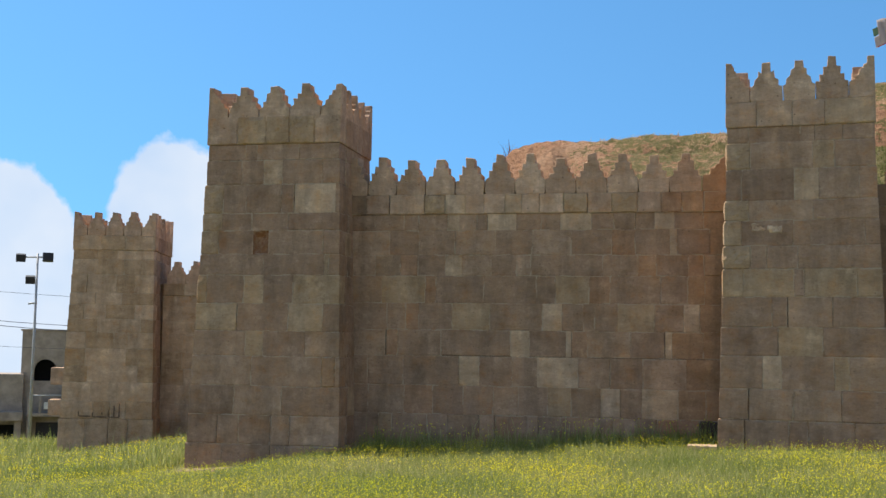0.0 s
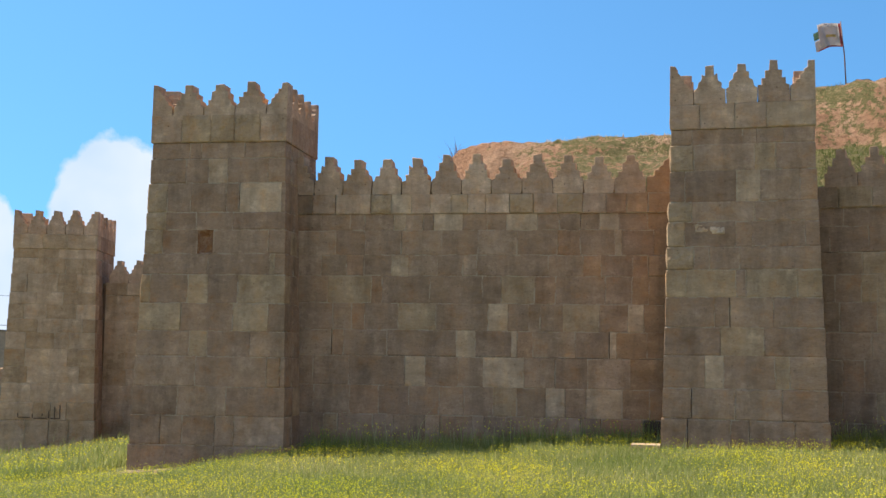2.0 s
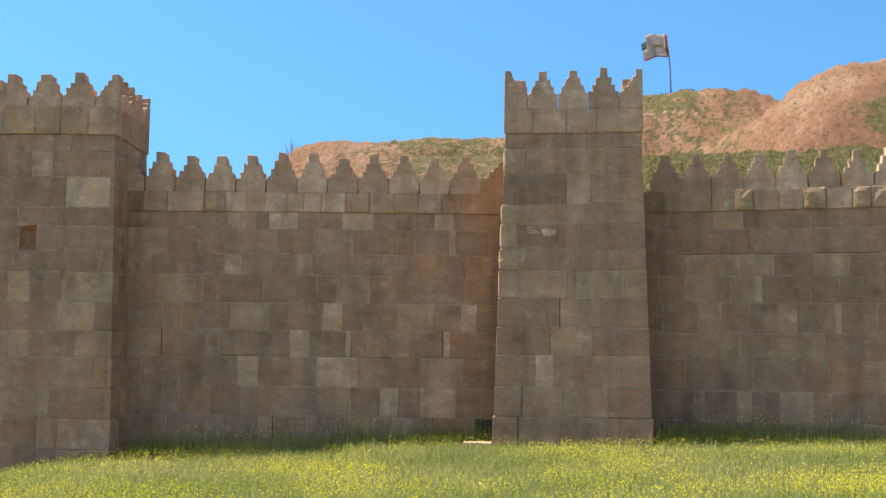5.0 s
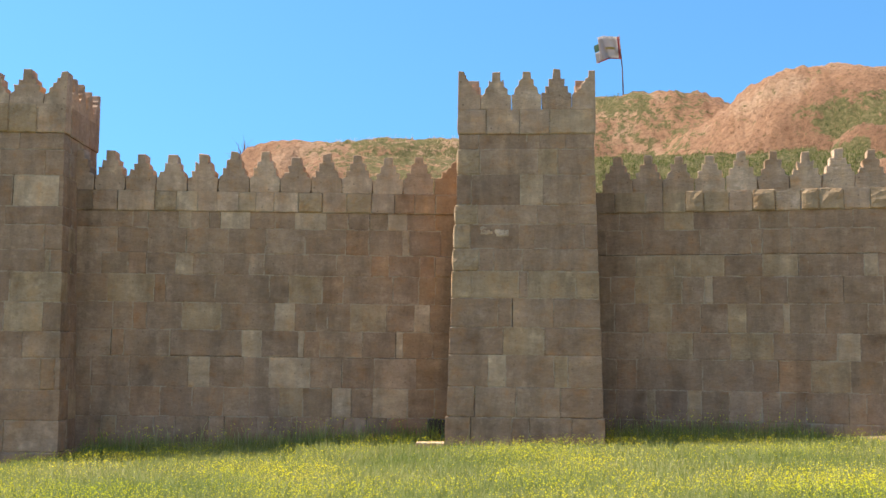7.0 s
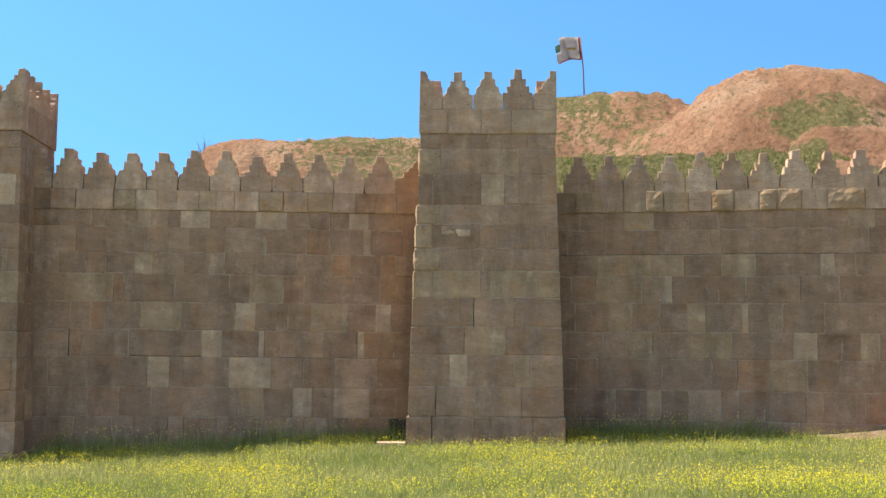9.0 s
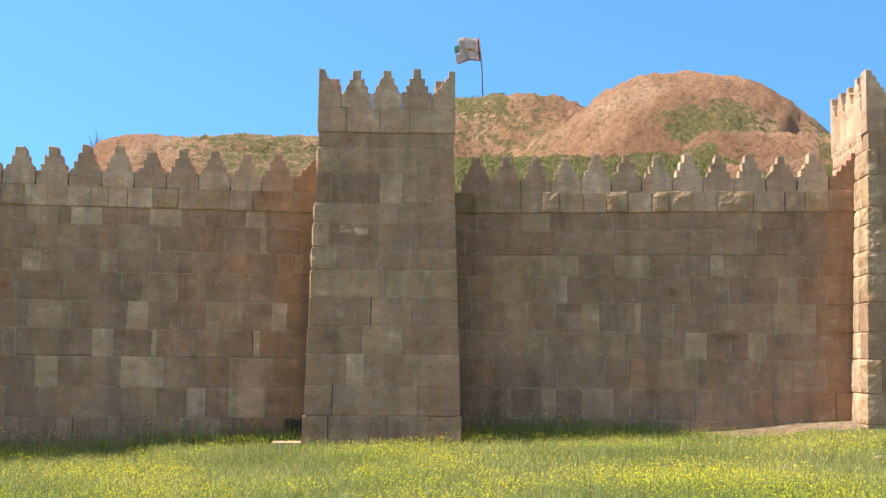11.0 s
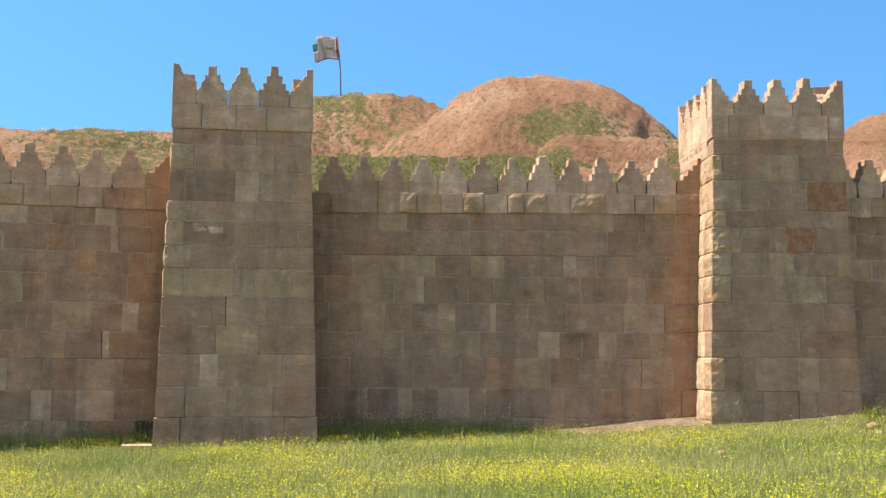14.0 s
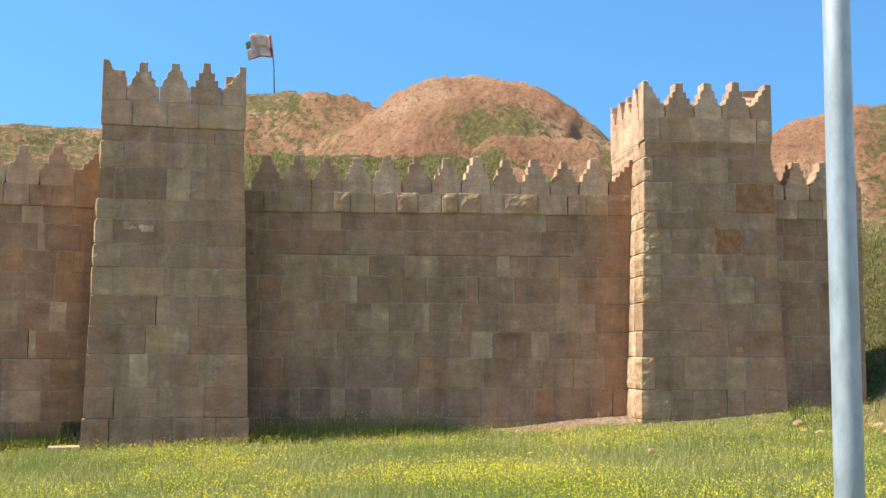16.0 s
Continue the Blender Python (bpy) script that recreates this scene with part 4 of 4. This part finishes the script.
def tall_house(m):
    ob = thing("house", m, "grey concrete house with an arched upper window", "house", "houses by the road")
    bm = bmesh.new()
    arched_wall(bm, 0, 6.5, 0, 8.0, 0.75, 2.05, 5.0, 5.65)
    part("front_wall", bm, CONCRETE, ob)
    bm = bmesh.new()
    box(bm, 0, 0.3, 0.32, 7, 0, 8.0)
    box(bm, 6.2, 6.5, 0.32, 7, 0, 8.0)
    box(bm, 0.3, 6.2, 6.7, 7, 0, 8.0)
    part("side_wall", bm, CONCRETE, ob)
    bm = bmesh.new()
    box(bm, 0.3, 6.2, 0.32, 6.7, 7.3, 7.6)
    box(bm, 0.3, 6.2, 0.32, 6.7, 3.6, 3.8)
    part("floor_slab", bm, CONCRETE, ob)
    bm = bmesh.new()
    # indoor shade painted on as a near-black wall
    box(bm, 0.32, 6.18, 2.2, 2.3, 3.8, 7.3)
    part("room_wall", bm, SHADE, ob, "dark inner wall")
    bm = bmesh.new()
    box(bm, -0.1, 3.0, -0.06, 0.36, 8.0, 8.12, 0.02)
    part("coping", bm, CONCRETE, ob)
    bm = bmesh.new()
    box(bm, 0.5, 3.6, -1.1, -0.002, 2.9, 3.1, 0.03)
    part("balcony_slab", bm, CONCRETE, ob)
    for x in (0.55, 1.2, 1.9, 3.3):
        bm = bmesh.new()
        box(bm, x, x + 0.14, -1.05, -0.9, 3.1, 4.1, 0.02)
        part("balcony_post", bm, CONCRETE, ob)
    bm = bmesh.new()
    box(bm, 2.0, 3.5, -1.06, -0.92, 3.1, 3.95, 0.03)
    part("balcony_panel", bm, CONCRETE, ob)
    bm = bmesh.new()
    box(bm, 1.5, 2.7, -1.16, -1.065, 3.35, 3.75, 0.03)
    part("sign_board", bm, PALE_BOARD, ob, "pale weathered sign board")
    bm = bmesh.new()
    box(bm, 2.5, 3.2, -0.5, -0.012, 4.3, 4.8, 0.04)
    part("cooler", bm, PALE_BOARD, ob, "pale window cooler")
    bm = bmesh.new()
    tube(bm, [(0.7, -1.0, 4.16), (3.4, -1.0, 4.16)], [0.04, 0.04], 8)
    part("rail", bm, PAINTED, ob)
    for x in (0.55, 3.2):
        bm = bmesh.new()
        box(bm, x, x + 0.3, -1.0, -0.7, 0, 2.9, 0.03)
        part("pillar", bm, CONCRETE, ob)
    bm = bmesh.new()
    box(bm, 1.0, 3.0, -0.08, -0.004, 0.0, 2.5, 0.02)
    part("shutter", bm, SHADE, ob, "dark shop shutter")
    return ob


def low_shop(m):
    ob = thing("shop", m, "low flat-roofed roadside shop with dark open front", "shop", "houses by the road")
    bm = bmesh.new()
    box(bm, 0, 6.0, 0.9, 5.0, 2.4, 5.4, 0.04)
    part("upper_wall", bm, CONCRETE, ob)
    bm = bmesh.new()
    box(bm, -0.1, 6.05, 0.0, 0.88, 2.65, 3.2, 0.05)
    part("awning_slab", bm, CONCRETE, ob)
    for x in (0.0, 2.6, 5.6):
        bm = bmesh.new()
        box(bm, x, x + 0.4, 0.3, 0.7, 0, 2.645, 0.03)
        part("pillar", bm, CONCRETE, ob)
    bm = bmesh.new()
    # shade of the open shop front painted into its back and sides
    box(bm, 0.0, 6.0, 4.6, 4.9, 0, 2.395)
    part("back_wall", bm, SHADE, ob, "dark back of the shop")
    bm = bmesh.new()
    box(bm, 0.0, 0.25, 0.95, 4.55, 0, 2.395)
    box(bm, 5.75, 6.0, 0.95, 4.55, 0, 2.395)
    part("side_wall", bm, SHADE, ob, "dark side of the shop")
    return ob


hx, hy = polar(-19.86, 75.0)
tall_house(pose(hx, hy, -5.45, 0, 0, 14))
hx, hy = polar(-24.4, 74.0)
low_shop(pose(hx, hy, -5.45, 0, 0, 18))
hx, hy = polar(-29.5, 76.0)
low_shop(pose(hx, hy, -5.3, 0, 0, 20))


def cable(a, b, sag, radius):
    bm = bmesh.new()
    a, b = Vector(a), Vector(b)
    pts = [a.lerp(b, k / 16) - Vector((0, 0, sag * 4 * (k / 16) * (1 - k / 16))) for k in range(17)]
    o = pts[0].copy()
    tube(bm, [p - o for p in pts], [radius] * 17, 5)
    ob = part("cable", bm, BLACK, None)
    ob.location = o
    tagged(ob, "sagging black overhead power cable", "cable", "overhead cables")


def house_pole(az, d, top):
    x, y = polar(az, d)
    ob = thing("utility_pole", pose(x, y, -5.4), "plain grey utility pole carrying cables", "utility pole", "utility poles")
    bm = bmesh.new()
    tube(bm, [(0, 0, 0), (0, 0, top + 5.5)], [0.12, 0.08], 10)
    part("pole", bm, PAINTED, ob)
    bm = bmesh.new()
    box(bm, -0.8, 0.8, -0.06, 0.06, top + 5.0, top + 5.12, 0.02)
    part("crossarm", bm, PAINTED, ob)


POLES = [(-27.0, 62.0, 4.6), (-8.5, 80.0, 4.6)]
for p in POLES:
    house_pole(*p)
for rise, r, sag in ((3.55, 0.016, 0.75), (3.46, 0.018, 0.95), (4.7, 0.010, 0.25), (2.0, 0.009, 0.5)):
    (a0, d0, t0), (a1, d1, t1) = POLES
    (x0, y0), (x1, y1) = polar(a0, d0), polar(a1, d1)
    cable((x0, y0, rise), (x1, y1, rise), sag, r)

# two stones that stick out of the far tower's flank, and the scrawl on its face
far_tower = bpy.data.objects["wall_tower.003"]
for z, w, h in ((1.55, 0.02, 0.52), (0.62, 0.06, 0.48)):
    bm = bmesh.new()
    box(bm, -0.50 - w, -0.02, -0.12, 0.35, z, z + h, 0.05)
    part("through_stone", bm, PALE_BUFF, far_tower, "stone left sticking out")
for x, z, w, h in ((0.45, 0.62, 0.03, 0.13), (0.48, 0.60, 0.26, 0.03), (0.78, 0.60, 0.03, 0.12), (0.82, 0.58, 0.30, 0.03), (1.0, 0.66, 0.03, 0.09), (1.15, 0.60, 0.03, 0.22), (1.28, 0.60, 0.03, 0.34), (1.40, 0.60, 0.03, 0.40), (1.20, 0.58, 0.22, 0.03)):
    bm = bmesh.new()
    x, w = x * 1.3 - 0.2, w * (1.3 if w > 0.1 else 1.0)
    y = -(CAP - z) * BATTER - 0.028
    box(bm, x, x + w, y, y + 0.012, z, z + h, 0.004)
    part("painted_stroke", bm, SCRAWL, far_tower, "faded black paint stroke")


# a spalled, rough patch on the face of the middle tower, and a chip on the sunlit one
batter_face = lambda z: -(CAP - z) * BATTER - 0.004
for name_, x0, x1, z0, z1 in (("wall_tower.001", 0.40, 0.66, 3.82, 3.98), ("wall_tower.001", 0.66, 0.94, 3.78, 3.94), ("wall_tower.001", 1.50, 1.66, 4.03, 4.08), ("wall_tower.002", 1.12, 1.24, 3.60, 3.78), ("wall_tower.002", 1.65, 1.82, 1.72, 1.84)):
    spall = ashlar(bpy.data.objects[name_], x0, x1, z0, z1, batter_face, 0.05, PALE if name_.endswith("1") else YELLOW, 0.014, 0.034 if name_.endswith("1") else 0.012, 0.012, cell=0.025, name="spalled_patch")
    tagged(spall, "rough pale spalled patch")


# ---------------------------------------------------------------- stones lying about
def loose_stone(x, y, size, flat, mat, label, name="loose_stone", turn=0.0):
    bm = bmesh.new()
    bmesh.ops.create_icosphere(bm, subdivisions=2, radius=1.0)
    seed = rng.uniform(0, 50)
    for v in bm.verts:
        v.co *= 1 + 0.35 * noise.noise(v.co * 1.4 + Vector((seed, 0, 0)))
        v.co = Vector((v.co.x * size, v.co.y * size * 0.7, v.co.z * size * flat))
    me = bpy.data.meshes.new(name)
    bm.to_mesh(me)
    bm.free()
    me.materials.append(mat)
    ob = new(name, me)
    ob.matrix_world = pose(x, y, ground_z(x, y) + size * flat * 0.45, 0, 0, turn)
    tagged(ob, label, "stone", "loose stones in the grass")


def slab(m):
    bm = bmesh.new()
    box(bm, -0.25, 0.25, -0.15, 0.15, -0.12, 0.04, 0.012)
    for v in bm.verts:
        v.co += noise.noise_vector(v.co * 7) * 0.01
    me = bpy.data.meshes.new("paving_slab")
    bm.to_mesh(me)
    bm.free()
    me.materials.append(PALE)
    ob = new("paving_slab", me)
    ob.matrix_world = m
    tagged(ob, "pale pinkish stone slab lying by the tower foot", "slab")


sx, sy = polar(12.55, 20.95)
slab(pose(sx, sy, ground_z(sx, sy) + 0.05, 3, 0, -14))
for az, d, size, flat in ((40.5, 17.3, 0.10, 0.5), (48.3, 20.2, 0.11, 0.6), (47.6, 20.9, 0.08, 0.6), (49.6, 21.2, 0.12, 0.6), (50.9, 21.0, 0.16, 0.5), (51.2, 20.0, 0.1, 0.6), (47.3, 21.6, 0.10, 0.8), (-19.0, 33.0, 0.12, 0.7), (50.4, 19.4, 0.08, 0.6), (-11.0, 21.9, 0.10, 0.6), (-10.3, 21.7, 0.07, 0.6)):
    x, y = polar(az, d)
    loose_stone(x, y, size, flat, YELLOW, "pale rounded stone half sunk in grass", turn=az * 7)


# ---------------------------------------------------------------- grass, flowers and weeds
TOWERS = [(-4.78, 23.17, 12.5, 2.75), (5.06, 20.58, 18.1, 2.47), (14.31, 16.83, 24.5, 2.47)]


def in_stone(x, y):
    for ox, oy, n, w in TOWERS:
        c, s = math.cos(radians(n)), math.sin(radians(n))
        u, v = (x - ox) * c - (y - oy) * s, (x - ox) * s + (y - oy) * c
        if -0.27 < u < w + 0.27 and -0.22 < v < 3:
            return True
    if -4.0 < x < 19.0:
        return behind_wall(x, y) > -0.02
    if -12 < x < -4 and y > 35.4:
        return True
    return False


def spread(count, az0, az1, d0, d1, keep, seed):
    """Places on the meadow, as thick to the eye near as far."""
    r = random.Random(seed)
    out = []
    while len(out) < count:
        az, d = r.uniform(az0, az1), d0 * (d1 / d0) ** r.random()
        x, y = polar(az, d)
        if in_stone(x, y) or r.random() > keep(x, y):
            continue
        out.append((x, y, ground_z(x, y)))
    return np.array(out)


def blade_field(name, spots, high, wide, bend, mat, seed):
    """Single blades of grass, each a bent, tapering strip of two pieces."""
    r = np.random.RandomState(seed)
    n = len(spots)
    h = high * np.exp(r.normal(0, 0.35, n))
    w = wide * r.uniform(0.6, 1.4, n)
    a, l = r.uniform(0, 2 * np.pi, n), bend * h * r.uniform(0.2, 1.0, n)
    side = np.stack([np.cos(a), np.sin(a), np.zeros(n)], 1) * w[:, None]
    b = a + r.uniform(0.6, 2.5, n)
    out = np.stack([np.cos(b), np.sin(b), np.zeros(n)], 1) * l[:, None]
    up = np.zeros((n, 3))
    up[:, 2] = h
    base = spots - np.array([0, 0, 0.03])
    v = np.stack([base - side, base + side, base + up * 0.6 + out * 0.4 - side * 0.7, base + up * 0.6 + out * 0.4 + side * 0.7, base + up + out], 1).reshape(-1, 3)
    k = np.arange(n)[:, None] * 5
    loops = np.concatenate([k + 0, k + 1, k + 3, k + 2, k + 2, k + 3, k + 4], 1).ravel()
    starts = (np.arange(n)[:, None] * 7 + np.array([[0, 4]])).ravel()
    return raw_mesh(name, v, loops, starts, mat)


def raw_mesh(name, v, loops, starts, mat):
    me = bpy.data.meshes.new(name)
    me.vertices.add(len(v))
    me.vertices.foreach_set("co", v.ravel())
    me.loops.add(len(loops))
    me.loops.foreach_set("vertex_index", loops.astype(np.int32))
    me.polygons.add(len(starts))
    me.polygons.foreach_set("loop_start", starts.astype(np.int32))
    me.update(calc_edges=True)
    me.validate()
    me.materials.append(mat)
    return new(name, me)


def flower_field(name, spots, size, mat, seed):
    """Small four-petalled heads: two crossed leaves of petals each."""
    r = np.random.RandomState(seed)
    n = len(spots)
    s = size * r.uniform(0.6, 1.3, n)
    vs = []
    for turn in (0, 1):
        a = r.uniform(0, 2 * np.pi, n)
        t = r.uniform(-0.6, 0.6, n)
        e1 = np.stack([np.cos(a), np.sin(a), t], 1) * s[:, None]
        e2 = np.stack([-np.sin(a) * 0.7, np.cos(a) * 0.7, 0.7 + 0 * a], 1) * s[:, None]
        vs += [spots - e1, spots - e2, spots + e1, spots + e2]
    v = np.stack(vs, 1).reshape(-1, 3)
    k = np.arange(n)[:, None] * 8
    loops = np.concatenate([k + i for i in range(8)], 1).ravel()
    starts = (np.arange(n)[:, None] * 8 + np.array([[0, 4]])).ravel()
    return raw_mesh(name, v, loops, starts, mat)


def turf(x, y):
    g = ground_green(x, y, 0)
    if g < 0.6:
        return 0.06
    return 0.6 + 0.4 * noise.noise(Vector((x * 0.6, y * 0.6, 4)))


def bloom(x, y):
    if ground_green(x, y, 0) < 0.7:
        return 0.02
    k = 0.38 + 0.9 * noise.noise(Vector((x * 0.45, y * 0.45, 11))) + 0.45 * noise.noise(Vector((x * 1.7, y * 1.7, 12)))
    return min(max(k, 0.04), 1.0) * (1.0 if x < 12 else 0.8)


near_spots = spread(400000, -24, 54, 11.0, 25.0, turf, 1)
tagged(blade_field("meadow_grass", near_spots, 0.095, 0.0042, 0.8, BLADES, 2), "fine yellow-green spring grass", "grass", kind="stuff")
far_spots = spread(60000, -24, -3, 23.6, 46.0, turf, 3)
tagged(blade_field("meadow_grass", far_spots, 0.20, 0.009, 0.6, BLADES, 4), "taller bright grass below the far tower", "grass", kind="stuff")
heads = spread(52000, -24, 54, 11.0, 24.5, bloom, 5)
heads[:, 2] += np.random.RandomState(6).uniform(0.06, 0.22, len(heads))
tagged(flower_field("mustard_flowers", heads, 0.0072, PETALS, 7), "tiny yellow wild mustard flowers on thin stalks", "flowers", kind="stuff")
heads = spread(3000, -24, -4, 24.0, 42.0, bloom, 8)
heads[:, 2] += np.random.RandomState(9).uniform(0.12, 0.32, len(heads))
tagged(flower_field("mustard_flowers", heads, 0.016, PETALS, 10), "yellow mustard flowers in the farther grass", "flowers", kind="stuff")


def foot(x, y):
    b = behind_wall(x, y)
    if not (-1.6 < x < 11.2) or b < -1.0 or ground_green(x, y, 0) < 0.8:
        return 0.0
    return 0.25 + 0.75 * max(0.0, noise.noise(Vector((x * 0.9, 0, 21))) + 0.1)


weed_spots = spread(5000, -6, 42, 18.5, 24.5, foot, 11)
tagged(blade_field("tall_weeds", weed_spots, 0.27, 0.0055, 0.5, BLADES, 12), "taller seeding grass along the wall foot", "weeds", kind="stuff")
heads = spread(350, -6, 42, 18.5, 24.5, foot, 13)
heads[:, 2] += np.random.RandomState(14).uniform(0.25, 0.5, len(heads))
tagged(flower_field("mustard_flowers", heads, 0.0115, PETALS, 15), "mustard flowers along the foot of the wall", "flowers", kind="stuff")


def bank_spots(count, az0, az1, d0, d1, seed):
    r = random.Random(seed)
    out = []
    while len(out) < count:
        x, y = polar(r.uniform(az0, az1), r.uniform(d0, d1))
        if in_stone(x, y):
            continue
        out.append((x, y, max(ground_z(x, y), rampart_z(x, y))))
    return np.array(out)


tagged(blade_field("bank_weeds", bank_spots(7000, 49.8, 54, 25.0, 30.0, 16), 0.085, 0.008, 0.9, WEEDS, 17), "lush green weeds on the bank", "weeds", kind="stuff")
tagged(blade_field("bank_weeds", bank_spots(700, 46.9, 50.2, 20.9, 22.6, 18), 0.11, 0.008, 0.9, WEEDS, 19), "dark weeds in the nook by the wall end", "weeds", kind="stuff")
tagged(blade_field("dry_grass", bank_spots(6000, 50.0, 54, 20.5, 24.5, 20), 0.10, 0.006, 0.9, STRAW, 21), "straw-coloured dry grass on the bank", "dry grass", kind="stuff")


# ---------------------------------------------------------------- tufts on the mound
def mound_spots(count, az0, az1, d0, d1, keep, seed):
    r = random.Random(seed)
    out = []
    for _ in range(count):
        x, y = polar(r.uniform(az0, az1), r.uniform(d0, d1))
        z = rampart_z(x, y)
        if behind_wall(x, y) < 1.5 and x < 19:
            continue
        if r.random() < keep * max(0.0, rampart_green(x, y, z) - 0.18 + 0.35 * noise.noise(Vector((x * 0.9, y * 0.9, 31)))):
            out.append((x, y, z))
    return np.array(out)


MOUND_GRASS = leaf_material("mound_grass", [(0.0, (0.075, 0.10, 0.027)), (0.5, (0.135, 0.152, 0.05)), (0.8, (0.24, 0.22, 0.088)), (1.0, (0.40, 0.31, 0.17))])
tagged(blade_field("mound_grass", mound_spots(90000, 17, 34.5, 25.0, 38.0, 1.8, 31), 0.065, 0.008, 0.8, MOUND_GRASS, 32), "green grass on the terrace behind the wall", "grass", kind="stuff")
tagged(blade_field("mound_grass", mound_spots(90000, 18, 40, 38.0, 54.0, 0.8, 33), 0.11, 0.011, 0.9, MOUND_GRASS, 34), "patchy grass on the steep red mound", "grass", kind="stuff")
tagged(blade_field("dry_grass", mound_spots(70000, 3, 18, 34.0, 48.0, 1.6, 35), 0.10, 0.010, 0.9, STRAW, 36), "dry straw-coloured grass along the low mound", "dry grass", kind="stuff")
tagged(blade_field("dry_grass", mound_spots(40000, 45, 55, 26.0, 50.0, 1.0, 37), 0.08, 0.009, 0.9, STRAW, 38), "thin grass on the mound past the wall end", "dry grass", kind="stuff")
shrub = [polar(a, 44.6) for a in (2.75, 2.9, 3.05, 3.2)]
shrub = np.array([(x, y, rampart_z(x, y)) for x, y in shrub for _ in range(14)])
tagged(blade_field("dry_shrub", shrub, 0.45, 0.008, 1.1, RUSTY, 41), "bare twiggy dry shrub on the mound edge", "shrub", kind="stuff")
